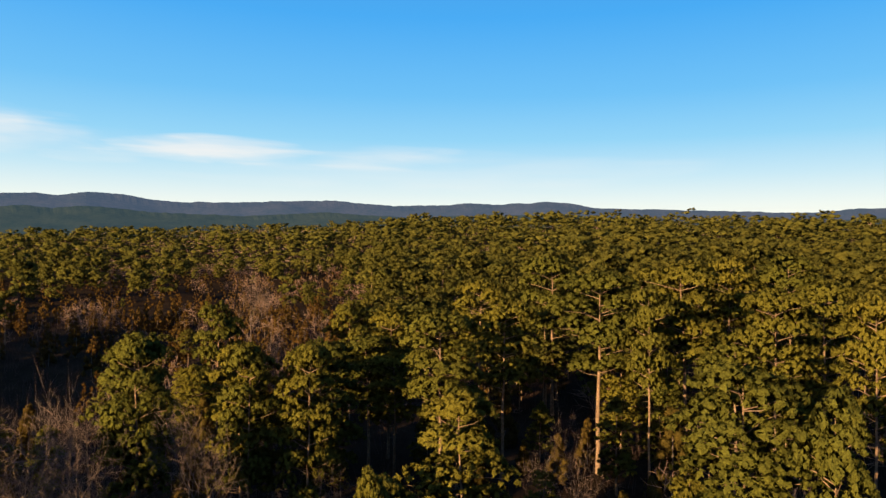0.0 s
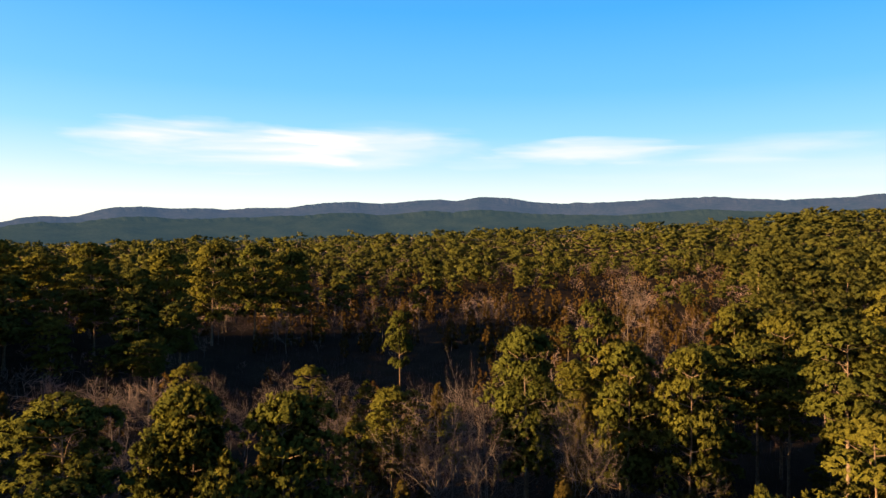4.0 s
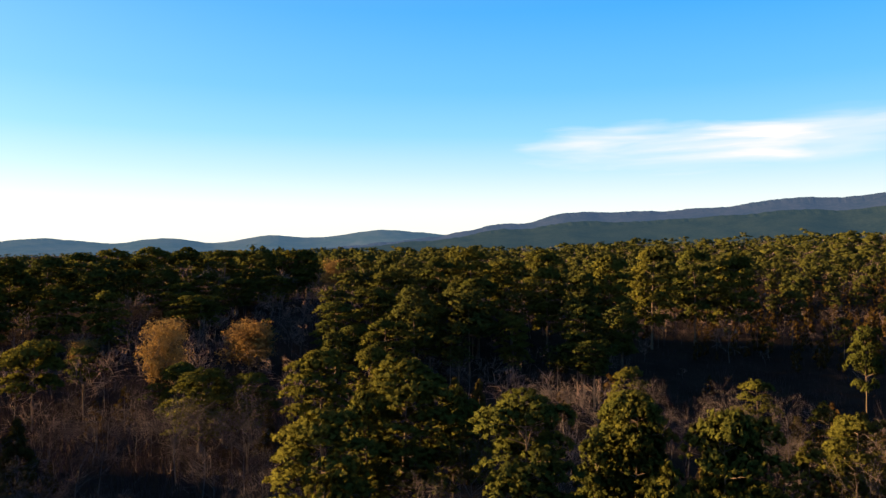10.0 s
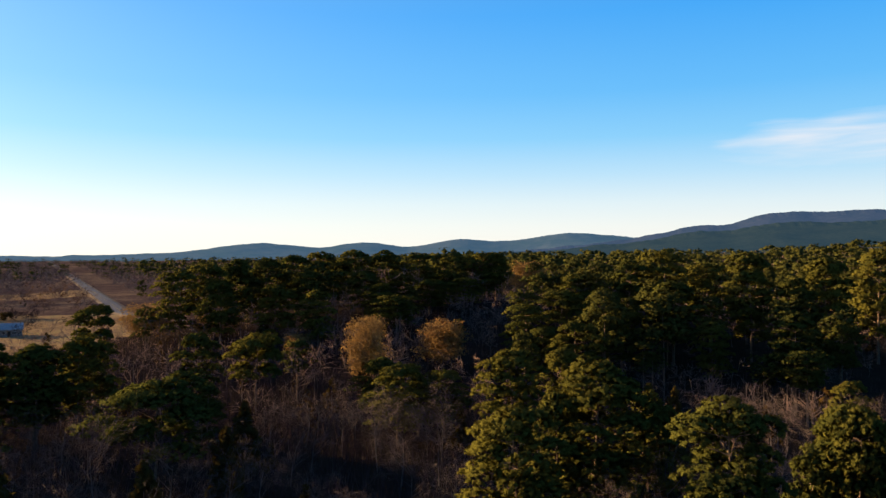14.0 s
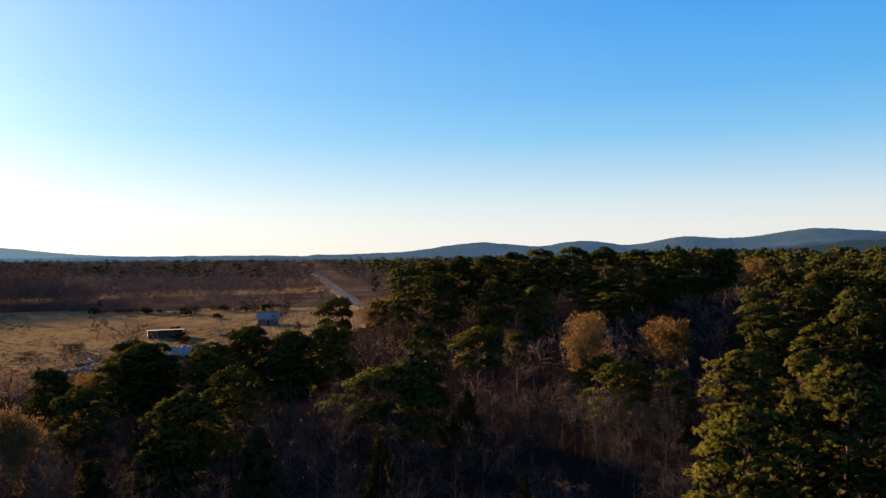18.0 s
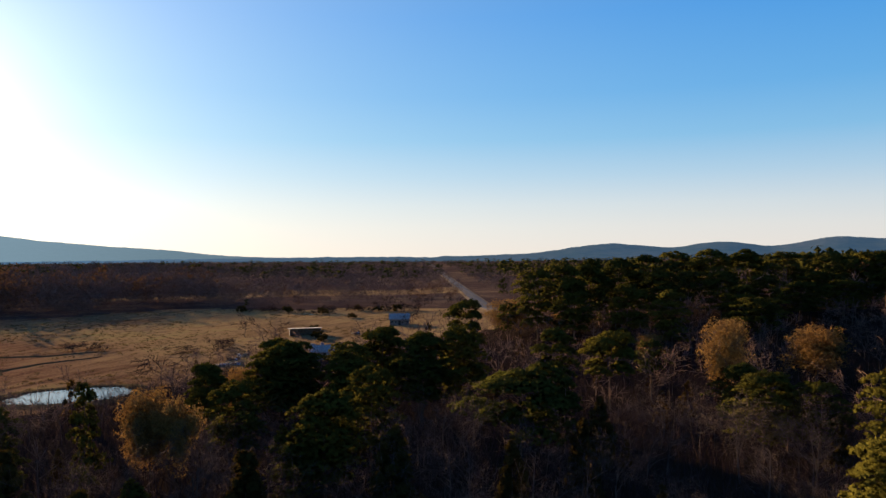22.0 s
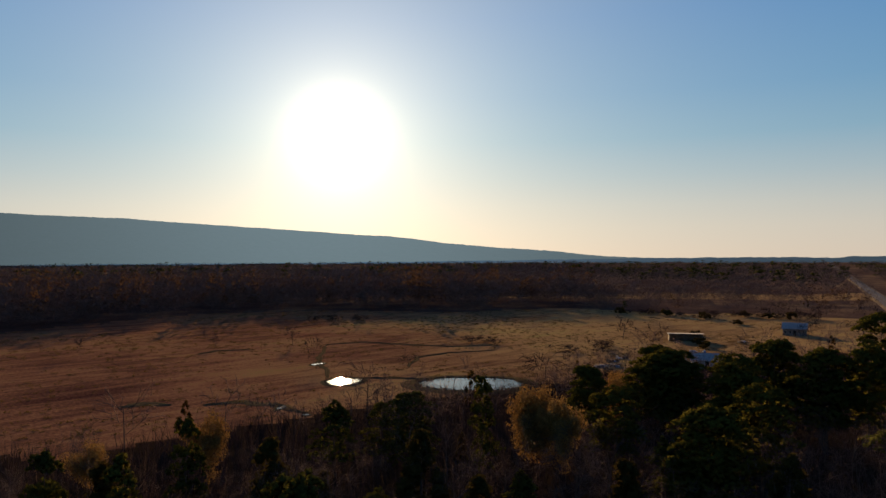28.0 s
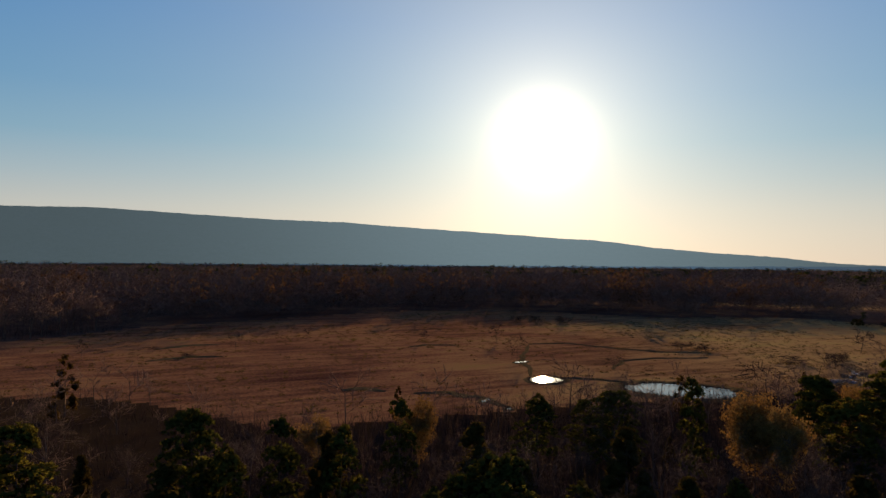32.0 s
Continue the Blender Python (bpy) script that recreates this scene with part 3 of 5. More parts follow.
def spin(soup, x, y, z, a, s, sz):
    c, n = math.cos(a), math.sin(a)
    m = np.array(((c * s, -n * s, 0), (n * s, c * s, 0), (0, 0, sz)))
    return soup @ m.T + np.array((x, y, z))


def variants(make, count):
    return [make(np.random.default_rng(100 + i)) for i in range(count)]


# kind: natural height, list of (part name, soup, material) lists, labels
KINDS = {}


def define(kind, name, height, category, label, makers, group):
    wide = float(np.mean([np.ptp(np.concatenate([p[1][:, :3] for p in v]).reshape(-1, 3)[:, :2], axis=0).mean() for v in makers]))
    KINDS[kind] = dict(name=name, w=wide, h=height, category=category, label=label, group=group, vars=makers, first={})


def woods(wood, crown, m_wood, m_crown, names=("trunk", "crown")):
    return [(names[0], wood, m_wood), (names[1], crown, m_crown)]


def oak_parts(r, h, w):
    thick, fine, tips = bare_soup(r, h * 0.95, w, (6, 4, 4), 0.014)
    lobes = []
    for k in range(14):
        d = r.normal(size=3)
        d /= np.linalg.norm(d)
        lobes.append(np.array((0, 0, h * 0.62)) + d * np.array((w * 0.40, w * 0.40, h * 0.30)) * r.uniform(0.35, 1.0))
    cen = [lobes[k % 14] + r.normal(size=3) * np.array((0.10 * w, 0.10 * w, 0.075 * h)) for k in range(165)]
    return [("trunk", thick, M_GREY), ("branchwork", fine, M_TWIG), ("crown", tufts(cen, np.full(len(cen), 1.15), 46, 0.19, r, 0.9, 0.2), M_OAK)]


def bare_parts(r, h, w):
    thick, fine, tips = bare_soup(r, h, w, (7, 5, 4, 3), 0.009, 0.35)
    return [("trunk", thick, M_GREY), ("branchwork", fine, M_TWIG)]


def shrub_parts(r):
    soups = [bare_soup(r, 4.0, 5.0, (7, 5, 4), 0.02, 0.05) for k in range(4)]
    wood = np.concatenate([spin(q[0], r.normal() * 1.2, r.normal() * 1.2, 0, 0, 1.2, r.uniform(0.7, 1)) for q in soups])
    fine = np.concatenate([spin(q[1], r.normal() * 1.2, r.normal() * 1.2, 0, 1, 1.3, r.uniform(0.7, 1)) for q in soups])
    return [("trunk", wood, M_GREY), ("branchwork", fine, M_BRUSH)]


define("tall", "pine_tree", 22.0, "pine", "tall green pine with a bare reddish trunk and clumped crown", variants(lambda r: woods(*pine_soup(r, 22, 11, 0.5, 5, 24, 10, 0.25, shape=(0.66, 1.0, 0.98, 0.66), solid="oct", head=0.46), M_BARK, M_PINE), 6), "forest pines")
define("full", "pine_tree", 18.0, "pine", "full green pine with layered boughs nearly to the ground", variants(lambda r: woods(*pine_soup(r, 18, 10.5, 0.24, 6, 22, 10, 0.25, shape=(0.75, 1.0, 0.90, 0.5), solid="oct", head=0.46), M_BARK, M_PINE), 6), "forest pines")
define("dome", "pine_tree", 16.0, "pine", "broad umbrella-shaped green pine", variants(lambda r: woods(*pine_soup(r, 16, 13, 0.48, 3, 44, 10, 0.25, shape=(0.85, 1.0, 0.92, 0.66), solid="oct", head=0.48), M_BARK, M_PINE), 3), "forest pines")
define("young", "young_pine", 11.0, "pine", "young slender green pine", variants(lambda r: woods(*pine_soup(r, 11, 5.8, 0.14, 5, 12, 10, 0.21, shape=(0.9, 1.0, 0.76, 0.34), solid="oct", head=0.40), M_BARK, M_PINE), 4), "young pines")
define("shrub", "shrub", 4.0, "shrub", "dense leafless brown shrub standing in the meadow", variants(lambda r: shrub_parts(r), 2), "meadow shrubs")
def bush_parts(r):
    cen = [(r.normal() * 0.8, r.normal() * 0.8, r.uniform(0.6, 2.3)) for k in range(16)]
    stem = np.concatenate([tube([(0, 0, 0), np.array(c) * 0.8], [0.07, 0.0], 4) for c in cen[:5]])
    return [("stem", stem, M_GREY), ("crown", clumps(cen, np.full(16, 0.75), 40, 0.22, r, 0.9, 0.3, "ico"), M_CEDAR)]


define("lone", "bare_tree", 9.0, "bare tree", "small leafless tree standing alone in the meadow", variants(lambda r: (lambda b: [("trunk", b[0], M_GREY), ("branchwork", b[1], M_BRUSH)])(bare_soup(r, 9, 8.5, (7, 5, 4), 0.035, 0.3)), 4), "leafless trees of the meadow")
define("bush", "evergreen_shrub", 3.0, "shrub", "dark rounded evergreen shrub by the farm", variants(lambda r: bush_parts(r), 3), "shrubs by the farm")
define("cedar", "cedar_tree", 8.5, "cedar", "brownish-green conical cedar in the thicket", variants(lambda r: woods(*cedar_soup(r, 8.5, 4.0, 50, 0.2), M_GREY, M_CEDAR), 3), "cedars in the thicket")
define("bare", "bare_tree", 11.0, "bare tree", "leafless grey tree with fine forking branches", variants(lambda r: bare_parts(r, 11, 9.0), 5), "leafless trees")
define("oak", "autumn_tree", 12.0, "tree", "tree still holding dry orange-brown leaves", variants(lambda r: oak_parts(r, 12, 9.0), 3), "brown-leaved trees")


def plant(kind, yaw, d, h, wide=1.0, label=""):
    """Set one tree, with its parts, on the ground."""
    k = KINDS[kind]
    x, y = spot(yaw, d)
    v = int(RNG.integers(len(k["vars"])))
    s = h / k["h"]
    m = Matrix.LocRotScale((x, y, ground_z(x, y) - 0.05), Euler((0, 0, RNG.uniform(0, 6.28))), (s * wide, s * wide, s))
    TAKEN.append((x, y, 2.2 * s * wide + 1.0))
    if v in k["first"]:
        ob = copy_thing(k["first"][v][0], m @ k["first"][v][1])
    else:
        ob = new(k["name"])
        for name, soup, mat in k["vars"][v]:
            p = part(name, soup, mat, ob)
            if name == "branchwork":
                p["kind"] = "stuff"
        ob.matrix_basis = m
        s0 = ob.scale
        k["first"][v] = (ob, Matrix.Diagonal((1 / s0[0], 1 / s0[1], 1 / s0[2], 1)))
        tagged(ob, k["label"], k["category"], k["group"])
    if label:
        tagged(ob, label)
    return ob


TAKEN = []


def stand(kind, yaw, d, top, across, label=""):
    """A tree whose tip reaches this height above the meadow, with a crown this many metres across."""
    k, h = KINDS[kind], top - ground_z(*spot(yaw, d))
    return plant(kind, yaw, d, h, across / k["w"] * k["h"] / h, label)


# trees that stand out: bearing, distance, height of the tip, breadth of the crown
stand("tall", -31.6, 85, 26.7, 8.7)
stand("full", -29.2, 48, 22.2, 7.4)
stand("tall", -28.5, 112, 27.3, 11.8)
stand("tall", -26.3, 150, 31.3, 14.0)
stand("tall", -25.2, 90, 26.9, 11.1)
stand("tall", -23.3, 52, 23.0, 11.5, "large broad pine with a dense sunlit olive crown")
stand("tall", -22.1, 140, 30.7, 13.5)
stand("tall", -19.1, 104, 29.5, 15.0)
stand("tall", -16.4, 92, 26.5, 8.5)
stand("tall", -12.5, 100, 28.4, 15.7)
stand("bare", -9.9, 62, 15.1, 5.9)
stand("tall", -8.9, 135, 30.4, 15.0)
stand("bare", -8.3, 80, 15.7, 7.7)
stand("tall", -4.9, 95, 24.3, 11.4)
stand("tall", -3.0, 130, 26.1, 12.5)
stand("full", -1.7, 58, 19.0, 10.7)
stand("tall", 0.1, 82, 23.9, 13.1)
stand("full", 4.3, 105, 22.6, 10.9)
stand("full", 5.7, 44, 16.7, 4.2)
stand("full", 7.5, 128, 21.9, 11.2)
stand("full", 10.1, 84, 20.1, 13.3)
stand("full", 10.7, 74, 21.1, 8.7)
stand("bare", 12.7, 120, 19.2, 10.8)
stand("bare", 15.1, 200, 26.6, 16.3)
stand("full", 15.3, 76, 20.6, 8.2)
stand("full", 15.9, 80, 20.5, 10.3)
stand("full", 17.7, 112, 22.6, 10.3)
stand("bare", 19.1, 64, 18.3, 8.5)
stand("bare", 19.5, 68, 18.1, 7.8)
stand("full", 23.1, 86, 21.0, 9.4)
stand("full", 23.3, 78, 21.8, 10.3)
stand("bare", 26.3, 62, 22.3, 7.8)
stand("bare", 26.4, 95, 18.8, 11.2)
stand("bare", 26.9, 72, 17.8, 10.0)
stand("bare", 28.6, 58, 19.7, 6.6)
stand("bare", 30.1, 66, 17.2, 10.7)
stand("bare", 30.7, 60, 22.6, 6.8)
stand("tall", 33.4, 135, 19.0, 6.2, "lone small green pine in the shaded clearing")
stand("bare", 34.4, 100, 13.1, 10.3)
stand("bare", 37.8, 104, 11.2, 9.0)
stand("bare", 41.2, 108, 14.3, 11.1)
stand("full", 41.9, 259, 30.5, 18.3)
stand("full", 42.0, 58, 18.7, 9.7)
stand("full", 42.8, 55, 19.3, 8.3)
stand("full", 44.8, 254, 31.7, 19.1)
stand("bare", 45.5, 106, 11.8, 7.8)
stand("young", 47.1, 48, 16.6, 5.3)
stand("full", 48.0, 239, 32.4, 19.1)
stand("bare", 48.5, 98, 15.4, 7.7)
stand("young", 48.6, 45, 16.5, 4.0)
stand("bare", 48.8, 112, 12.7, 9.5)
stand("full", 49.6, 66, 18.2, 7.3)
stand("full", 50.0, 68, 17.9, 10.5)
stand("tall", 50.3, 174, 16.2, 7.3)
stand("full", 50.5, 69, 17.4, 9.5)
stand("bare", 51.1, 108, 12.6, 10.1)
stand("full", 51.2, 214, 30.0, 18.1)
stand("bare", 52.2, 114, 9.7, 10.0)
stand("tall", 52.5, 157, 11.7, 10.9)
stand("young", 52.8, 65, 14.2, 5.8)
stand("full", 53.3, 167, 18.5, 14.8)
stand("tall", 53.5, 199, 24.8, 11.7)
stand("bare", 54.5, 100, 13.0, 11.2)
stand("bare", 54.6, 128, 11.5, 14.4)
stand("bare", 55.0, 121, 8.9, 11.9)
stand("full", 56.2, 204, 26.0, 16.4)
stand("full", 56.5, 224, 31.6, 17.1)
stand("cedar", 56.6, 127, 0.6, 5.7)
stand("bare", 57.9, 138, 10.7, 15.8)
stand("bare", 58.2, 127, 9.4, 13.8)
stand("bare", 58.4, 104, 13.9, 6.2)
stand("full", 59.0, 171, 15.5, 11.7)
stand("full", 59.5, 214, 28.4, 17.2)
stand("cedar", 59.6, 119, 2.3, 5.4)
stand("full", 61.8, 185, 24.0, 19.3)
stand("cedar", 61.9, 114, 10.0, 5.1)
stand("full", 62.4, 204, 32.1, 17.9)
stand("bare", 62.7, 149, 8.9, 14.4)
stand("full", 64.3, 79, 15.7, 8.2)
stand("full", 65.1, 199, 29.1, 15.0)
stand("bare", 65.4, 149, 10.2, 14.4)
stand("full", 65.8, 171, 18.1, 14.9)
stand("full", 67.2, 183, 22.3, 14.4)
stand("full", 68.4, 75, 19.5, 14.9, "large layered green pine above dark undergrowth")
stand("full", 69.3, 199, 25.5, 16.3)
stand("full", 69.4, 149, 16.9, 12.8)
stand("full", 70.6, 179, 21.9, 16.7)
stand("full", 71.4, 73, 16.6, 7.4)
stand("full", 72.0, 159, 14.4, 13.5)
stand("oak", 72.9, 239, 28.3, 18.3)
stand("full", 73.2, 171, 18.9, 15.7)
stand("full", 74.8, 99, 17.4, 12.9)
stand("bare", 75.0, 118, 10.7, 11.7)
stand("full", 75.6, 264, 31.6, 14.9)
stand("full", 76.4, 263, 31.4, 20.2)
stand("bare", 77.0, 198, 15.5, 17.3)
stand("full", 77.6, 259, 29.1, 15.4)
stand("full", 78.3, 228, 23.3, 16.6)
stand("full", 79.2, 263, 30.5, 19.1)
stand("full", 79.7, 244, 25.3, 15.2)
stand("oak", 80.2, 164, 15.1, 18.0)
stand("full", 80.3, 117, 11.4, 10.3)
stand("oak", 80.3, 168, 14.2, 19.0)
stand("bare", 80.6, 102, 14.1, 12.8)
stand("bare", 80.7, 103, 13.3, 11.3)
stand("full", 81.0, 224, 22.9, 13.0)
stand("full", 81.1, 223, 22.5, 16.2)
stand("full", 81.9, 258, 31.4, 18.7)
stand("young", 82.4, 118, 10.8, 8.6)
stand("bare", 83.0, 183, 10.1, 19.8)
stand("full", 83.6, 234, 24.4, 14.9)
stand("full", 83.8, 204, 19.2, 13.0)
stand("tall", 83.9, 194, 19.8, 14.2)
stand("full", 84.2, 111, 13.6, 11.8)
stand("bare", 84.2, 90, 13.7, 13.5)
stand("full", 84.7, 258, 32.4, 18.6)
stand("full", 85.2, 210, 22.3, 13.4)
stand("full", 85.4, 224, 21.7, 14.0)
stand("full", 85.6, 123, 12.6, 11.4)
stand("oak", 86.2, 149, 17.0, 14.5)
stand("oak", 86.2, 188, 13.9, 15.8, "round tree with golden-brown leaves among bare woods")
stand("full", 86.5, 223, 25.7, 16.0)
stand("full", 87.2, 254, 32.6, 19.1)
stand("bare", 88.4, 189, 9.9, 20.1)
stand("full", 89.6, 249, 31.9, 18.5)
stand("full", 90.2, 189, 21.5, 13.3)
stand("bare", 90.6, 119, 12.2, 13.9)
stand("full", 91.0, 224, 25.7, 15.7)
stand("bare", 91.6, 114, 11.7, 16.2)
stand("full", 91.8, 239, 30.6, 17.6)
stand("oak", 91.9, 184, 10.7, 11.4)
stand("bare", 93.0, 95, 11.7, 12.0)
stand("full", 93.6, 199, 22.3, 14.6)
stand("full", 94.1, 235, 29.7, 18.0)
stand("dome", 95.3, 139, 15.5, 12.8)
stand("full", 96.4, 229, 29.4, 17.3)
stand("oak", 96.8, 221, 14.8, 10.0)
stand("full", 97.7, 204, 23.8, 13.8)
stand("bare", 97.9, 94, 11.7, 13.5)
stand("full", 98.6, 221, 28.2, 16.5)
stand("oak", 98.9, 214, 13.1, 11.2)
stand("full", 100.0, 117, 18.7, 10.0)
stand("full", 100.6, 214, 26.7, 15.7)
stand("bare", 101.1, 148, 12.2, 14.6)
stand("oak", 102.1, 233, 14.2, 15.0)
stand("oak", 102.8, 234, 15.4, 20.3)
stand("dome", 103.2, 91, 15.5, 15.9, "broad umbrella-shaped pine above the brown brush")
stand("bare", 106.5, 55, 15.6, 10.8)
stand("dome", 106.6, 204, 17.5, 12.8)
stand("full", 107.1, 134, 17.2, 11.8)
stand("bare", 107.5, 64, 14.8, 10.7)
stand("bare", 107.6, 83, 17.0, 10.3)
stand("full", 107.9, 129, 17.5, 10.7)
stand("bare", 109.2, 83, 12.4, 11.6)
stand("full", 110.6, 128, 16.6, 12.5)
stand("full", 110.8, 127, 16.5, 11.0)
stand("bare", 112.8, 84, 13.9, 13.0)
stand("full", 113.8, 136, 16.9, 13.3)
stand("full", 114.1, 139, 16.1, 13.0)
stand("bare", 114.7, 77, 12.9, 10.5)
stand("full", 115.4, 94, 16.0, 10.0)
stand("full", 115.9, 116, 13.3, 11.3)
stand("full", 116.6, 129, 15.1, 10.9)
stand("full", 117.1, 118, 15.1, 11.9)
stand("full", 119.3, 86, 14.3, 10.5)
stand("full", 119.5, 85, 14.4, 10.7)
stand("full", 121.2, 127, 14.4, 14.1)
stand("full", 121.2, 127, 15.7, 14.2)
stand("full", 121.9, 135, 15.4, 15.1)
stand("full", 123.5, 131, 12.3, 9.6)
stand("oak", 124.6, 149, 7.4, 7.1)
stand("bare", 125.2, 75, 13.8, 11.3)
stand("oak", 125.4, 125, 11.3, 6.3)
stand("full", 125.8, 103, 13.3, 10.2)
stand("full", 127.6, 123, 13.1, 8.7)
stand("full", 127.6, 122, 13.0, 9.4)
stand("bare", 129.1, 91, 12.1, 11.6)
stand("oak", 130.1, 95, 12.9, 7.2)
stand("oak", 132.0, 101, 12.7, 12.5)
stand("oak", 132.3, 99, 12.6, 10.9)
stand("bare", 135.6, 83, 12.8, 10.8)
stand("young", 136.6, 98, 15.0, 5.1, "thin sparse pine standing in front of the pond")
stand("bare", 139.5, 76, 13.3, 11.5)
stand("bare", 139.5, 98, 14.3, 11.5)
stand("full", 142.3, 102, 12.4, 9.8)
stand("bare", 142.5, 96, 14.5, 11.9)
stand("young", 144.5, 108, 9.7, 6.9)
stand("young", 148.4, 104, 11.0, 7.5)
stand("bare", 152.1, 79, 11.5, 10.1)
stand("bare", 153.4, 76, 11.8, 10.7)
stand("bare", 155.9, 85, 10.9, 9.9)
stand("oak", 158.1, 101, 10.9, 7.8)
stand("young", 159.9, 89, 13.0, 5.5)
stand("young", 165.1, 74, 13.2, 6.0)
stand("bare", 166.1, 94, 13.5, 8.4)
stand("oak", 166.2, 101, 8.7, 7.1)
stand("young", 169.5, 82, 12.7, 5.9)
stand("bare", 170.0, 87, 11.6, 10.8)
stand("bare", 171.4, 94, 15.2, 12.6)
stand("young", 173.7, 76, 11.6, 6.2)
stand("full", 175.9, 80, 14.7, 8.1)
stand("bare", 179.6, 78, 12.9, 10.5)
stand("bare", 184.8, 100, 15.0, 12.0)
stand("full", 187.2, 83, 14.2, 9.3)


# low-cost copies of each kind for the distance
FAR = {
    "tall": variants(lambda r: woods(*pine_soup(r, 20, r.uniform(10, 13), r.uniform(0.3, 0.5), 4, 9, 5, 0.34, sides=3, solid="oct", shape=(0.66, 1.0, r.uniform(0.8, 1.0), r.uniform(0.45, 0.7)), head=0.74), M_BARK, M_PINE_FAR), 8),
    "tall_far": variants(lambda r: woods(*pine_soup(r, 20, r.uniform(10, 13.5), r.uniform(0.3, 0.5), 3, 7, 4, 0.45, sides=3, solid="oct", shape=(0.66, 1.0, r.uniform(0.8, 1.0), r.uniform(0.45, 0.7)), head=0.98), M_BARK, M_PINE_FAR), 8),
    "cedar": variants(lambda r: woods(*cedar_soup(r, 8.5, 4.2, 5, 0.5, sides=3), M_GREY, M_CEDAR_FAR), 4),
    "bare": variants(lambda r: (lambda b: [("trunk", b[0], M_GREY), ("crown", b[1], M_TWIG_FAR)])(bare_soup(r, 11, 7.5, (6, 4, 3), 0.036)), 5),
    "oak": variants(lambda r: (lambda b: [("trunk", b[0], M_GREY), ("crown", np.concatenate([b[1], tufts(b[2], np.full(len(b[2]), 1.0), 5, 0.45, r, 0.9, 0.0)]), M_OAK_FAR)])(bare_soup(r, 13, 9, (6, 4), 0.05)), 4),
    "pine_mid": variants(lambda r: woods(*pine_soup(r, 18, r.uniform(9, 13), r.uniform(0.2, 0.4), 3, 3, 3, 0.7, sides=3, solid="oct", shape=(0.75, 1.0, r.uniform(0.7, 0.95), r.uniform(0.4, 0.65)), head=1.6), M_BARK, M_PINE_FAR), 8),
    "cedar_mid": variants(lambda r: woods(*cedar_soup(r, 8.5, 4.6, 0, 1.0, sides=3, n=7), M_GREY, M_CEDAR_FAR), 4),
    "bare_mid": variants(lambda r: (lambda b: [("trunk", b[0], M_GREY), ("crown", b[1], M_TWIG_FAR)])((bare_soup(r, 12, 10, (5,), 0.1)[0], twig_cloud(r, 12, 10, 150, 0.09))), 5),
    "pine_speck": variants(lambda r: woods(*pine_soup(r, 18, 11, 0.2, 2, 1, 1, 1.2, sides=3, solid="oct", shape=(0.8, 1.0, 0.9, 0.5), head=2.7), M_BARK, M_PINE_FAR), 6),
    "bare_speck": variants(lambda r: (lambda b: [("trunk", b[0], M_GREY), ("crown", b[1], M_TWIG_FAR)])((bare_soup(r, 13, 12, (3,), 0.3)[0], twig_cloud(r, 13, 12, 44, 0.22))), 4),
}
FAR_H = {"tall": 20.0, "tall_far": 20.0, "cedar": 8.5, "bare": 11.0, "oak": 13.0, "pine_mid": 18.0, "cedar_mid": 8.5, "bare_mid": 12.0, "pine_speck": 18.0, "bare_speck": 13.0}


def zone(x, y, yaw, d):
    """What grows here: chances of pine, cedar, bare, oak, then the height of pines and of bare trees."""
    n = noise.noise((x * 0.012, y * 0.012, 1.7))
    if in_meadow(x, y):
        return None
    if in_field(x, y):
        return (0, 0, 0.07, 0, 10, 8)
    if abs((x + 379) * math.sin(radians(18.6)) * -1 + (y + 91) * math.cos(radians(18.6))) < 15 and x < -330:
        return None
    if yaw < 6:
        if d < 125:
            return (0.20, 0.14, 0.12, 0, 14, 9)
        return (0.44 + 0.25 * n if d < 340 else 0.58, 0.14, 0.12, 0, 19 + 11 * n, 12)
    if yaw < 42 and d < 128:
        return (0.10, 0.30, 0.52, 0, 13, 10)
    if 27 < yaw < 50 and 128 < d < 228:
        return (0.0, 0.05, 0.07, 0, 9, 5)
    if 8 < yaw < 52 and 330 <= d < 560:
        return (0.12 + 0.4 * n, 0.68, 0.10, 0, 15 + 5 * n, 10)
    if yaw < 46 and d < 330:
        return (0.06 + 0.25 * n, 0.66, 0.20, 0, 13, 9)
    if yaw < 75:
        if d < 120:
            return (0.07, 0.12, 0.62, 0, 14, 9)
        if d < 360:
            return (0.09 + 0.6 * n, 0.05, 0.58, 0, 18 + 8 * n, 9)
        return (0.46 + 0.2 * n, 0.20, 0.20, 0.04, 15 + 7 * n, 11)
    if yaw < 104:
        if d < 215:
            return (0.05, 0.08, 0.80, 0, 13, 9)
        if d < 430 and yaw < 99:
            return (0.30 + 0.7 * n, 0, 0.40, 0.04, 17 + 9 * n, 11)
        return ((0.22 + 0.5 * n) * smooth(700, 1100, d) + (0.3 if yaw < 84 else 0.05), 0, 0.74, 0.06, 14, 10)
    if yaw < 205:
        if d < 300:
            return (0.04 if d < 105 else 0.0, 0.05, 0.78, 0, 11, 9)
        edge = along(FAR_EDGE, yaw)
        if yaw < 126:
            if d < 425 + 90 * (yaw < 114):
                return (0.02, 0.04, 0.26 + 0.5 * n, 0.06, 9, 8)
            return (0.15 * smooth(800, 1000, d), 0, 0.80, 0.05, 12, 11)
        if d < edge + 190:
            return (0.0, 0, 0.84, 0.12, 16, 16)
        return (0.10 * smooth(900, 1200, d), 0, 0.74 + 0.3 * n, 0.08, 12, 13)
    return (0.5, 0.1, 0.35, 0.05, 16, 10)


PILES = {}


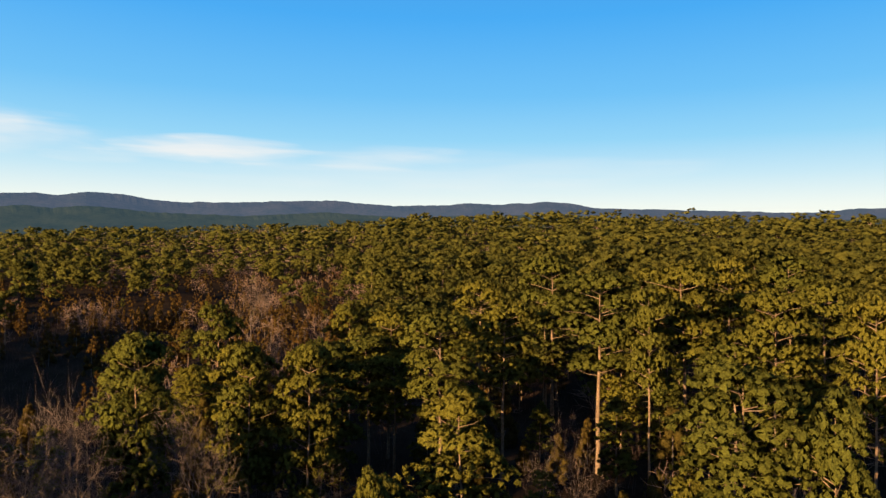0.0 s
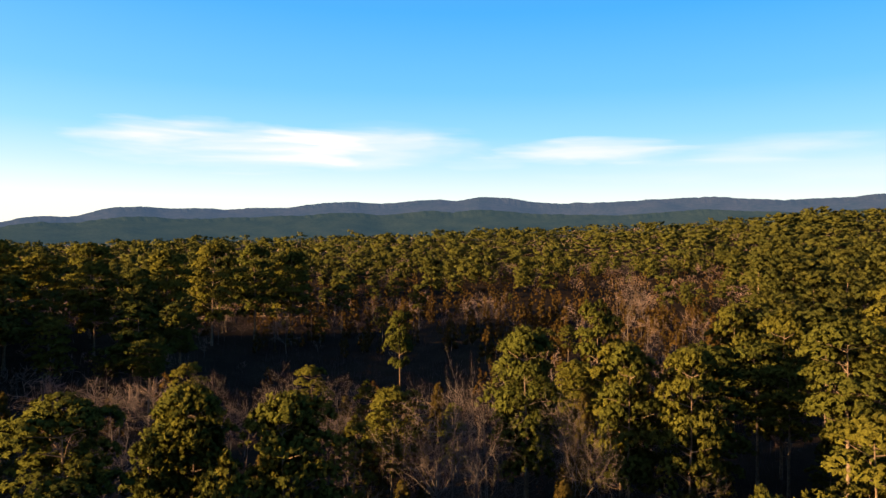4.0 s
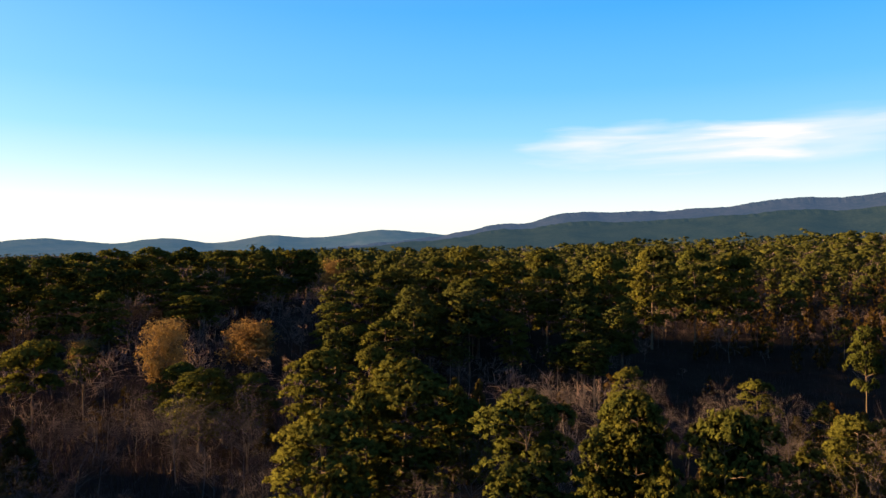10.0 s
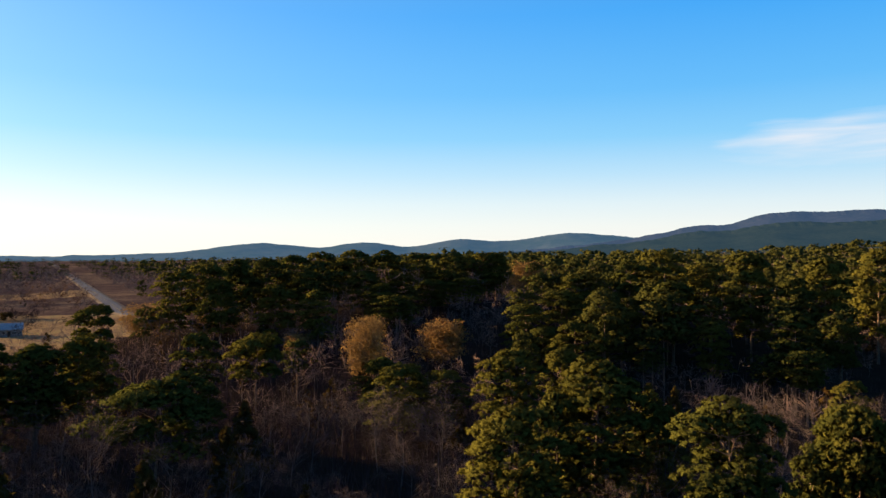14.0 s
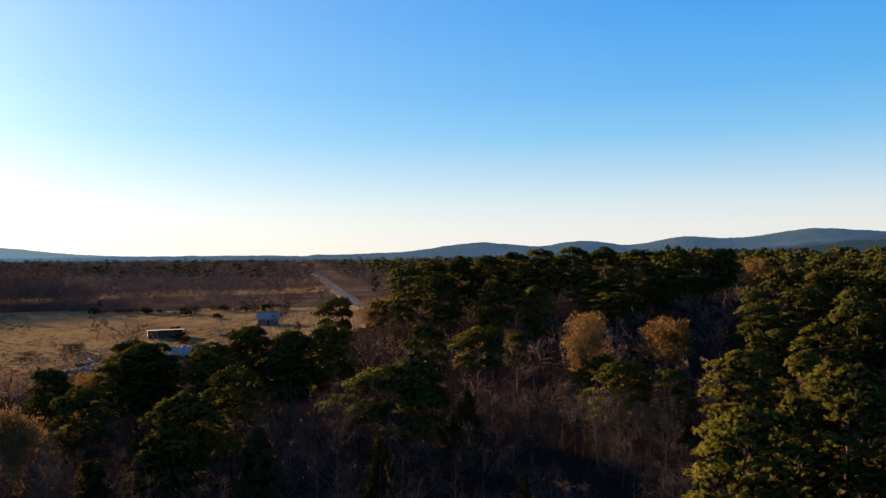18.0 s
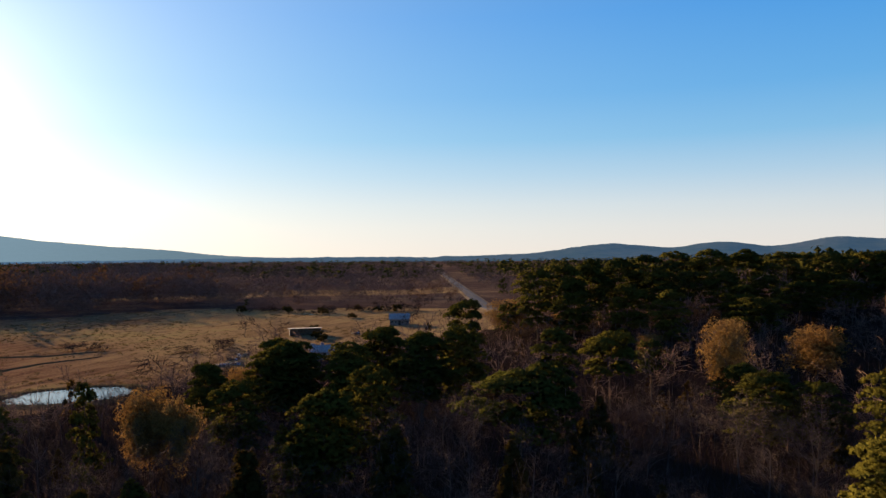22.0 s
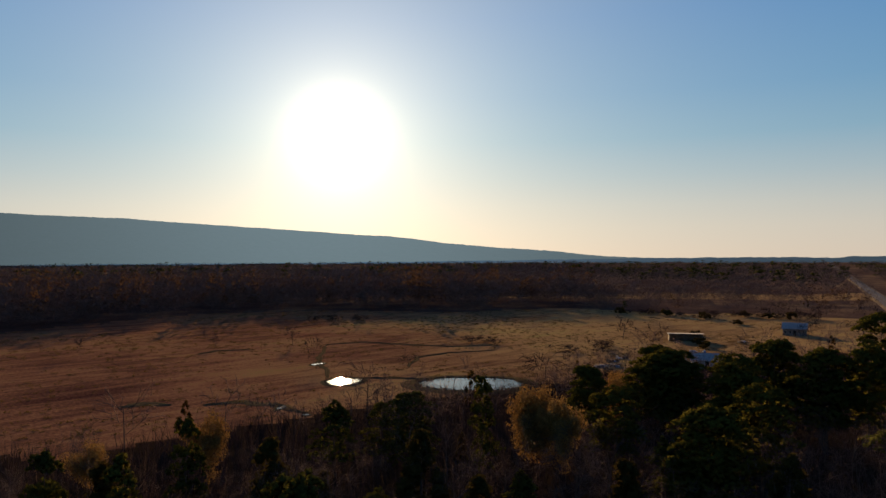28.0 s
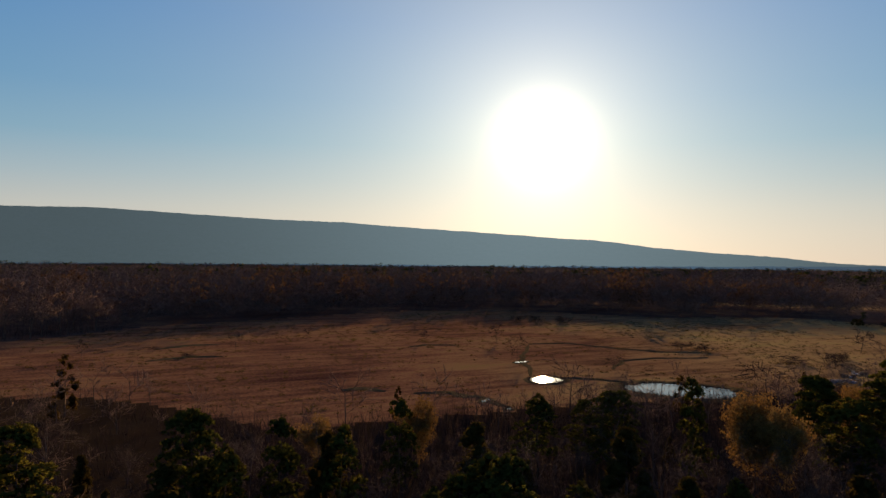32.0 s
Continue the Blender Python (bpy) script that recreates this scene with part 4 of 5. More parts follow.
def heap(key, name, soup, mat):
    PILES.setdefault(key, {}).setdefault(name, (mat, []))[1].append(soup)


COUNT = {k: 0 for k in KINDS}
LIMIT = 290


def scatter(r0, r1, gap, yaws, near):
    """Trees on a jittered grid between two distances."""
    n = int(r1 / gap) + 1
    for i in range(-n, n + 1):
        for j in range(-n, n + 1):
            x, y = (i + RNG.uniform(-0.48, 0.48)) * gap, (j + RNG.uniform(-0.48, 0.48)) * gap
            d = math.hypot(x, y)
            if not r0 <= d < r1:
                continue
            yaw = bearing(x, y)
            if not yaws[0] <= yaw <= yaws[1]:
                continue
            z = zone(x, y, yaw, d)
            pick, size = RNG.random(), float(np.clip(RNG.normal(0.9, 0.32), 0.4, 1.45))
            if z is None:
                continue
            kind = None
            for k, p in zip(("tall", "cedar", "bare", "oak"), z):
                if pick < p:
                    kind = k
                    break
                pick -= p
            if kind is None:
                continue
            h = size * {"tall": z[4], "cedar": 8.0, "bare": z[5], "oak": z[5] * 1.1}[kind]
            if any((x - a) ** 2 + (y - b) ** 2 < r * r for a, b, r in TAKEN if near):
                continue
            if near:
                h = min(h, EYE + d * math.tan(radians(CAP(yaw))))
                if h < 3.5:
                    continue
                k2 = kind
                if kind == "tall":
                    k2 = "young" if h < 13 else "full" if h < 17 or RNG.random() < 0.3 else "tall"
                if COUNT[k2] < LIMIT:
                    COUNT[k2] += 1
                    plant(k2, yaw, d, h)
                    continue
            if 125 < d < 340 and 46 < yaw < 104:
                # crowns of the groves end at the horizon's height
                h = min(h, EYE - ground_z(x, y) + d * math.tan(radians(-0.4 - 2.6 * smooth(240, 140, d))))
                if h < 4:
                    continue
            key = kind
            if kind == "tall" and d > 215:
                key = "tall_far"
            if 340 < d <= 620:
                key = {"tall": "pine_mid", "cedar": "cedar_mid", "bare": "bare_mid", "oak": "oak"}[kind]
            if d > 620:
                key = {"tall": "pine_speck", "cedar": "pine_speck", "bare": "bare_speck", "oak": "bare_speck"}[kind]
            v = FAR[key][int(RNG.integers(len(FAR[key])))]
            s = h / FAR_H[key]
            a = RNG.uniform(0, 6.28)
            gz = ground_z(x, y) - 0.1
            for name, soup, mat in v:
                if name == "trunk" and d > 340:
                    continue
                heap(key, name, spin(soup, x, y, gz, a, s * RNG.uniform(0.85, 1.15) * (1.4 if d > 620 else 1.0), s), mat)


def CAP(yaw):
    """Scattered trees close by stay under this line of sight, in degrees."""
    return -7.0 if 8 < yaw < 75 else -9.5 if yaw < 130 and yaw >= 75 else -13.0 if yaw >= 130 else -4.0


# unseen pines under the flight, added to throw shade on the foreground
for k in range(26):
    plant("tall" if k % 3 else "full", k * 137.5 % 360 - 60, 5 + 21 * math.sqrt((k + 0.5) / 26), 16.5 + 2.5 * math.sin(k * 2.1), 0.9)
for k in range(20):
    f = (k * 0.618) % 1
    plant("young" if k % 3 == 0 else "cedar", 108 + 80 * (k + 0.5) / 20, 60 + 26 * f, 8.6 + 2.2 * math.sin(k * 1.9) + 2 * f, 1.25, "dark pine in the shaded thicket before the meadow" if k % 3 == 0 else "")
scatter(26, 125, 6.2, (-40, 192), True)
scatter(125, 340, 7.8, (-38, 190), False)
scatter(340, 620, 9.6, (-38, 190), False)
scatter(340, 600, 9.5, (124, 190), False)
scatter(620, 1500, 15.5, (-38, 190), False)
scatter(1500, 3100, 34.0, (60, 190), False)
scatter(26, 300, 14.0, (200, 315), False)
NAMES = {"tall_far": ("pine_woods", "green pine woods in the middle distance"), "tall": ("distant_pines", "distant green pine woods", M_PINE_FAR), "cedar": ("distant_cedars", "brownish-green cedar thicket"), "bare": ("distant_bare_trees", "leafless grey-brown woods"), "oak": ("distant_brown_trees", "woods with dry brown leaves"), "pine_mid": ("pine_slopes", "green pines on the rising ground"), "cedar_mid": ("cedar_slopes", "brownish-green cedars on the rising ground"), "bare_mid": ("bare_woods", "leafless grey-brown woods beyond the meadow"), "pine_speck": ("far_pine_forest", "far green pine forest"), "bare_speck": ("far_bare_woods", "far leafless brown woods")}
for key, parts in PILES.items():
    top = tagged(new(NAMES[key][0]), NAMES[key][1], "woods", kind="stuff")
    for name, (mat, soups) in parts.items():
        ob = part({"trunk": "trunks", "crown": "crowns"}[name], np.concatenate(soups), mat, top)
        ob["kind"] = "stuff"


# ---- brush under the trees ----
def in_view(yaw):
    return -40 < yaw < 196


def spikes(rng, n, h, spread):
    s = []
    for i in range(n):
        a, r = rng.uniform(0, 6.28), spread * math.sqrt(rng.random())
        p = np.array((math.cos(a) * r, math.sin(a) * r, 0))
        t = p + np.array((rng.normal() * 0.25 * h, rng.normal() * 0.25 * h, h * rng.uniform(0.6, 1.1)))
        s.append(tube([p, t], [0.035, 0.0], 3))
    return np.concatenate(s)


BRUSH = [spikes(np.random.default_rng(i), 9, 2.8, 2.0) for i in range(6)]
piles = []
for i in range(-125, 126):
    for j in range(-125, 126):
        x, y = (i + RNG.uniform(-0.5, 0.5)) * 2.9, (j + RNG.uniform(-0.5, 0.5)) * 2.9
        d, yaw, luck = math.hypot(x, y), bearing(x, y), RNG.random()
        thick = 1.0 if 66 < yaw < 175 and d < 225 else 0.36
        if 48 < d < 340 and in_view(yaw) and luck < thick and not in_meadow(x, y):
            s = RNG.uniform(0.6, 1.5) * (1.35 if thick == 1.0 else 1.0)
            piles.append(spin(BRUSH[int(RNG.integers(6))], x, y, ground_z(x, y) - 0.1, RNG.uniform(0, 6.28), s, s))
brush = tagged(new("brush", mesh_of("brush", np.concatenate(piles), M_BRUSH)), "tangled brown leafless brush on the forest floor", "brush", kind="stuff")

# ---- meadow ----
M_GRASS = foliage("dry_grass_blades", (0.04, 0.024, 0.009), (0.10, 0.064, 0.022), (0.07, 0.042, 0.014), 0.3, own=False)
tuft = []
for i in range(6):
    r = np.random.default_rng(40 + i)
    b = []
    for k in range(9):
        p = np.append(r.normal(size=2) * 0.35, 0)
        w = np.append(r.normal(size=2), 0) * 0.07
        b.append(np.stack([p - w, p + w, p + np.append(r.normal(size=2) * 0.18, r.uniform(0.15, 0.4))]))
    tuft.append(np.stack(b))
piles = []
for k in range(16000):
    yaw, d = RNG.uniform(112, 195), math.sqrt(RNG.uniform(125 ** 2, 430 ** 2))
    x, y = spot(yaw, d)
    if not in_meadow(x, y) or noise.noise((x * 0.03, y * 0.03, 4.4)) < RNG.normal(-0.1, 0.25):
        continue
    s = RNG.uniform(0.6, 1.5)
    piles.append(spin(tuft[int(RNG.integers(6))], x, y, ground_z(x, y) - 0.03, RNG.uniform(0, 6.28), s * 1.4, s))
tagged(new("dry_grass", mesh_of("dry_grass", np.concatenate(piles), M_GRASS)), "tufts of dry tan grass over the meadow", "grass", kind="stuff")

M_WATER, t_, b_ = material("still_water", 0.03, 0.5)
b_.inputs["Base Color"].default_value = (0.012, 0.016, 0.018, 1)
b_.inputs["IOR"].default_value = 1.333
t_.links.new(node(t_, "ShaderNodeBump", {"Height": place_noise(t_, 1.5, 3.0), "Strength": 0.06, "Distance": 0.05}).outputs[0], b_.inputs["Normal"])
M_BANK = earth("muddy_bank", [(0.35, (0.035, 0.026, 0.016)), (0.6, (0.085, 0.065, 0.035))], (0.05, 0.4, 3.0))


def pool(name, x, y, length, breadth, turn, label, seed, rim=1.2, rise=0.5):
    """Still water with a ragged shore inside a low earth bank."""
    ob = new(name)
    ob.matrix_basis = pose(x, y, ground_z(x, y), 0, 0, turn)
    n = 64
    shore = []
    for i in range(n):
        a = i * 2 * math.pi / n
        k = 1 + 0.16 * noise.noise((math.cos(a) * 1.6, math.sin(a) * 1.6, seed)) + 0.07 * noise.noise((math.cos(a) * 5, math.sin(a) * 5, seed))
        shore.append((math.cos(a) * length / 2 * k, math.sin(a) * breadth / 2 * k))
    bm = bmesh.new()
    bm.faces.new([bm.verts.new((p, q, 0.10)) for p, q in shore])
    part("water", bm, M_WATER, ob)
    bm = bmesh.new()
    rows = []
    for f, z in ((-0.3, 0.02), (0.0, 0.11), (0.35, 0.16 + rise * 0.5), (0.7, rise), (1.4, rise * 0.7), (2.4, -0.05)):
        row = []
        for i, (p, q) in enumerate(shore):
            r = math.hypot(p, q)
            k = 1 + f * rim / r
            jag = 1 + 0.35 * noise.noise((p * 0.8, q * 0.8, seed + f))
            row.append(bm.verts.new((p * k, q * k, z * (jag if z > 0.15 else 1))))
        rows.append(row)
    for a, b in zip(rows, rows[1:]):
        for i in range(n):
            bm.faces.new((a[i], a[(i + 1) % n], b[(i + 1) % n], b[i]))
    part("bank", bm, M_BANK, ob)
    return tagged(ob, label, "pond")


pool("pond", -121.5, -127.5, 26, 18, 130, "farm pond with still water and a dark muddy bank", 1.0, 2.2, 0.3)
pool("pool", -100.5, -153, 8.5, 10.5, 135, "small round pool shining in the low sun", 2.0, 0.8, 0.15)
pool("puddle", -112, -183, 5.5, 2.6, 20, "narrow puddle of water in the meadow", 3.0, 0.5, 0.08)
pool("puddle", -73, -136, 4.2, 1.6, 40, "small puddle of water in the meadow", 4.0, 0.5, 0.08)
pool("puddle", -73, -126.5, 1.8, 1.0, 10, "small puddle of water in the meadow", 5.0, 0.4, 0.08)

REED = [spikes(np.random.default_rng(70 + i), 12, 1.1, 0.5) for i in range(4)]
piles = []
for cx, cy, lx, ly, turn, n in ((-121.5, -127.5, 26, 18, 130, 260), (-100.5, -153, 8.5, 10.5, 135, 70)):
    for k in range(n):
        a = RNG.uniform(0, 6.28)
        f = RNG.uniform(0.93, 1.2)
        px, py = math.cos(a) * lx / 2 * f, math.sin(a) * ly / 2 * f
        c, q = math.cos(radians(turn)), math.sin(radians(turn))
        s = RNG.uniform(0.5, 1.2)
        piles.append(spin(REED[int(RNG.integers(4))] * np.array((0.6, 0.6, 1)), cx + px * c - py * q, cy + px * q + py * c, 0.0, RNG.uniform(0, 6.28), s, s))
tagged(new("reeds", mesh_of("reeds", np.concatenate(piles), M_BRUSH)), "dark dry reeds round the edge of the pond", "reeds", kind="stuff")

# ---- highway ----
M_ROAD, t_, b_ = material("worn_asphalt", 0.95, 0.0)
t_.links.new(ramp(t_, place_noise(t_, 0.7, 6.0), [(0.35, (0.085, 0.08, 0.08)), (0.65, (0.15, 0.14, 0.135))]), b_.inputs["Base Color"])
M_VERGE = earth("gravel_verge", [(0.36, (0.10, 0.07, 0.042)), (0.6, (0.23, 0.165, 0.105))], (0.02, 0.2, 2.0))
M_LINE, t_, b_ = material("road_paint", 0.9, 0.0)
t_.links.new(ramp(t_, place_noise(t_, 2.0), [(0.3, (0.22, 0.17, 0.05)), (0.7, (0.34, 0.27, 0.09))]), b_.inputs["Base Color"])
WAY = [(-318, -22), (-330, -50), (-360, -82), (-400, -102.3)]
WAY += [(-400 - k * 0.9437, -102.3 - k * 0.3307) for k in (40, 90, 160, 240, 330, 450, 600, 800, 1050, 1400, 1900, 2600, 3400)]


def strip(name, offs, mat, label, lift, parent=None):
    bm = bmesh.new()
    rows = []
    for i, (x, y) in enumerate(WAY):
        a, b = WAY[max(i - 1, 0)], WAY[min(i + 1, len(WAY) - 1)]
        t = Vector((b[0] - a[0], b[1] - a[1])).normalized()
        rows.append([bm.verts.new((x - t.y * o, y + t.x * o, 0.35 + lift + q)) for o, q in offs])
    for p, q in zip(rows, rows[1:]):
        for i in range(len(offs) - 1):
            bm.faces.new((p[i], q[i], q[i + 1], p[i + 1]))
    ob = part(name, bm, mat, parent)
    return tagged(ob, label, "road", kind="structure") if parent is None else ob


road = strip("road", [(-4.0, -0.2), (-3.8, 0.0), (0.0, 0.08), (3.8, 0.0), (4.0, -0.2)], M_ROAD, "straight worn asphalt highway running to the horizon", 0.06)
strip("verge", [(-7.5, -0.6), (-5.5, -0.3), (-3.9, -0.03)], M_VERGE, "pale gravel and dry grass verge of the highway", 0.03)
strip("verge", [(3.9, -0.03), (5.5, -0.3), (7.5, -0.6)], M_VERGE, "pale gravel and dry grass verge of the highway", 0.03)
strip("centre_line", [(-0.06, 0.0), (0.06, 0.0)], M_LINE, "", 0.15, road)


# ---- meadow trees and shrubs ----
def plant_at(kind, x, y, h, wide=1.0, label=""):
    return plant(kind, bearing(x, y), math.hypot(x, y), h, wide, label)


for x, y, h, wide in ((-107, -242, 5.5, 0.9), (-130, -228, 8.4, 0.8), (-113, -187, 9.0, 0.8), (-128, -160, 6.0, 1.0), (-66, -254, 6.5, 0.8), (7, -241, 7.0, 0.8), (-39, -247, 6.0, 1.0)):
    plant_at("lone", x, y, h, wide, "small leafless tree standing alone in the meadow")
for x, y, h, wide in ((-232, -156, 9.5, 1.5), (-220, -136, 9.0, 1.3), (-134, -114, 10.0, 1.4), (-138, -107, 9.0, 1.3), (-358, -153, 9.0, 1.5), (-300, -112, 9.0, 1.2)):
    plant_at("lone", x, y, h, wide, "broad leafless tree beside the farm buildings")
for x, y, h, wide in ((-181, -188, 3.6, 1.7), (-186, -182, 3.0, 1.4), (-188, -148, 3.0, 1.9), (-196, -140, 3.4, 1.8), (-204, -146, 3.2, 1.6), (-211, -148, 2.6, 1.2), (-150, -108, 3.6, 1.5), (-22, -233, 1.8, 1.6), (-14, -254, 1.8, 1.6), (-194, -298, 4.5, 1.3), (-186, -303, 4.0, 1.3), (-205, -292, 4.2, 1.2)):
    plant_at("shrub", x, y, h, wide)
for k in range(24):
    f = k / 23
    plant_at("bush" if k % 3 == 0 else "shrub", -336 - 28 * f + RNG.normal() * 7, -222 + 88 * f + RNG.normal() * 1.5, RNG.uniform(2.0, 4.4), RNG.uniform(0.9, 1.5))
for x, y, h in ((-236, -127, 2.6), (-228, -121, 2.4), (-262, -142, 2.2), (-318, -150, 2.6)):
    plant_at("bush", x, y, h, 1.3)
for x, y, h, wide in ((-330, -128, 8.0, 1.4), (-322, -165, 7.0, 1.3), (-352, -128, 9.0, 1.3), (-372, -148, 8.5, 1.4), (-310, -98, 9.0, 1.3), (-296, -92, 8.0, 1.3), (-386, -160, 8.0, 1.5), (-366, -112, 9.5, 1.3), (-275, -104, 7.5, 1.2), (-398, -140, 9.0, 1.4)):
    plant_at("lone", x, y, h, wide, "leafless tree standing in the fields by the farm")


def ditch(points, wide, seed):
    """A shallow wet ditch: a ragged dark strip across the meadow."""
    pts = []
    for (a, b), (c, d) in zip(points, points[1:]):
        for k in range(8):
            pts.append((a + (c - a) * k / 8, b + (d - b) * k / 8))
    pts.append(points[-1])
    bm = bmesh.new()
    rows = []
    for i, (x, y) in enumerate(pts):
        p, q = pts[max(i - 1, 0)], pts[min(i + 1, len(pts) - 1)]
        t = Vector((q[0] - p[0], q[1] - p[1])).normalized()
        w = wide * (0.35 + 0.65 * math.sin(math.pi * i / (len(pts) - 1))) * (1 + 0.6 * noise.noise((i * 0.5, seed, 0)))
        sh = 1.2 * noise.noise((i * 0.25, seed, 5))
        rows.append([bm.verts.new((x - t.y * (o * w + sh), y + t.x * (o * w + sh), ground_z(x, y) + z)) for o, z in ((-1, 0.015), (-0.5, 0.16), (0, 0.03), (0.5, 0.16), (1, 0.015))])
    for p, q in zip(rows, rows[1:]):
        for i in range(4):
            bm.faces.new((p[i], q[i], q[i + 1], p[i + 1]))
    ob = part("ditch", bm, M_BANK, None)
    return tagged(ob, "dark wet ditch winding through the dry meadow", "ditch", kind="structure")


ditch([(-48, -160), (-53, -161), (-57, -155)], 2.2, 1)
ditch([(-62, -150), (-68, -149), (-73, -141), (-74, -128)], 2.0, 2)
ditch([(-140, -221), (-154, -219), (-160, -204), (-168, -186), (-181, -178)], 1.6, 3)
ditch([(-95, -229), (-103, -234), (-113, -228)], 1.5, 4)
ditch([(-10, -227), (-22, -233), (-32, -229)], 2.4, 5)
ditch([(-14, -254), (-25, -263), (-36, -262)], 2.4, 6)
ditch([(-104, -156), (-112, -150), (-118, -141)], 1.6, 7)
ditch([(-128, -160), (-142, -173), (-156, -174), (-173, -168)], 1.2, 8)
ditch([(-100, -160), (-108, -172), (-112, -183), (-124, -200), (-140, -221)], 1.0, 9)


# ---- farm buildings ----
def paint(name, dark, light, rough=0.6, metal=0.0, scale=1.5):
    m, t, b = material(name, rough, 0.1)
    b.inputs["Metallic"].default_value = metal
    t.links.new(ramp(t, place_noise(t, scale, 6.0, 0.65), [(0.35, dark), (0.65, light)]), b.inputs["Base Color"])
    return m


M_TIN = paint("weathered_tin_roof", (0.19, 0.17, 0.165), (0.32, 0.29, 0.28), 0.9)
M_WHITE = paint("weathered_white_boards", (0.22, 0.21, 0.20), (0.38, 0.36, 0.35))
M_GREYWALL = paint("grey_boards", (0.10, 0.085, 0.075), (0.20, 0.17, 0.15))
M_DARK = paint("dark_opening", (0.015, 0.013, 0.012), (0.03, 0.027, 0.025))
M_PANE, t_, b_ = material("window_glass", 0.08, 0.5)
b_.inputs["Base Color"].default_value = (0.02, 0.025, 0.03, 1)
M_BLUE = paint("faded_blue_sheet", (0.12, 0.15, 0.22), (0.22, 0.26, 0.36))
M_RUST = paint("rusty_scrap", (0.10, 0.05, 0.03), (0.22, 0.13, 0.09))


def box(bm, x0, x1, y0, y1, z0, z1):
    v = [bm.verts.new((x, y, z)) for z in (z0, z1) for x, y in ((x0, y0), (x1, y0), (x1, y1), (x0, y1))]
    for q in ((0, 3, 2, 1), (4, 5, 6, 7), (0, 1, 5, 4), (1, 2, 6, 5), (2, 3, 7, 6), (3, 0, 4, 7)):
        bm.faces.new([v[i] for i in q])
    return bm


def building(name, x, y, turn, lx, ly, wall_h, ridge, wall_mat, label, windows):
    """A gabled farm building: four walls with thickness, two roof slopes with eaves, door and windows."""
    ob = new(name)
    ob.matrix_basis = pose(x, y, ground_z(x, y), 0, 0, turn)
    hx, hy, t = lx / 2, ly / 2, 0.18
    for y0, y1 in ((-hy, -hy + t), (hy - t, hy)):
        part("wall", box(bmesh.new(), -hx, hx, y0, y1, -0.2, wall_h), wall_mat, ob)
    for x0, x1 in ((-hx, -hx + t), (hx - t, hx)):
        bm = bmesh.new()
        prof = [(-hy + t, -0.2), (hy - t, -0.2), (hy - t, wall_h), (0, ridge - 0.1), (-hy + t, wall_h)]
        a = [bm.verts.new((x0, p, q)) for p, q in prof]
        b = [bm.verts.new((x1, p, q)) for p, q in prof]
        bm.faces.new(a[::-1])
        bm.faces.new(b)
        for i in range(5):
            bm.faces.new((a[i], a[(i + 1) % 5], b[(i + 1) % 5], b[i]))
        part("gable_wall", bm, wall_mat, ob)
    for sgn in (-1, 1):
        bm = bmesh.new()
        e = 0.45
        drop = (ridge - wall_h) * e / hy
        pr = [(0, ridge), (sgn * (hy + e), wall_h - drop), (sgn * (hy + e), wall_h - drop + 0.12), (0, ridge + 0.12)]
        a = [bm.verts.new((-hx - e, p, q)) for p, q in pr]
        b = [bm.verts.new((hx + e, p, q)) for p, q in pr]
        bm.faces.new(a)
        bm.faces.new(b[::-1])
        for i in range(4):
            bm.faces.new((a[i], b[i], b[(i + 1) % 4], a[(i + 1) % 4]))
        bmesh.ops.recalc_face_normals(bm, faces=bm.faces)
        roof = part("roof", bm, M_TIN, ob)
        n = int(lx / 0.9)
        for k in range(1, n):
            px = -hx + lx * k / n
            bm = bmesh.new()
            v = [bm.verts.new((px + o, p, q + 0.005)) for o in (-0.04, 0.04) for p, q in ((0, ridge + 0.17), (sgn * (hy + e), wall_h - drop + 0.17), (sgn * (hy + e), wall_h - drop + 0.12), (0, ridge + 0.12))]
            for q in ((0, 1, 5, 4), (0, 3, 2, 1), (4, 5, 6, 7)):
                bm.faces.new([v[i] for i in q])
            part("seam", bm, M_TIN, roof)
    for sgn in (-1, 1):
        for k in range(windows):
            wx = -hx + lx * (k + 0.5) / windows
            face = sgn * hy
            if k == windows // 2:
                part("door", box(bmesh.new(), wx - 0.5, wx + 0.5, min(face, face + sgn * 0.05), max(face, face + sgn * 0.05), 0, 2.05), M_DARK, ob)
                continue
            win = part("window", box(bmesh.new(), wx - 0.55, wx + 0.55, min(face, face + sgn * 0.06), max(face, face + sgn * 0.06), 0.9, 2.0), M_WHITE, ob)
            for px in (wx - 0.25, wx + 0.25):
                part("pane", box(bmesh.new(), px - 0.21, px + 0.21, min(face + sgn * 0.06, face + sgn * 0.07), max(face + sgn * 0.06, face + sgn * 0.07), 1.0, 1.9), M_PANE, win)
    return tagged(ob, label, "building")


building("farm_shed", -188, -100, 122, 8.0, 6.5, 2.4, 3.9, M_WHITE, "small white farm shed with a pale tin gable roof", 3)
building("farmhouse", -291, -115, 110, 8.5, 7.0, 2.8, 4.8, M_GREYWALL, "grey weathered farmhouse with a tin roof beyond the meadow", 5)


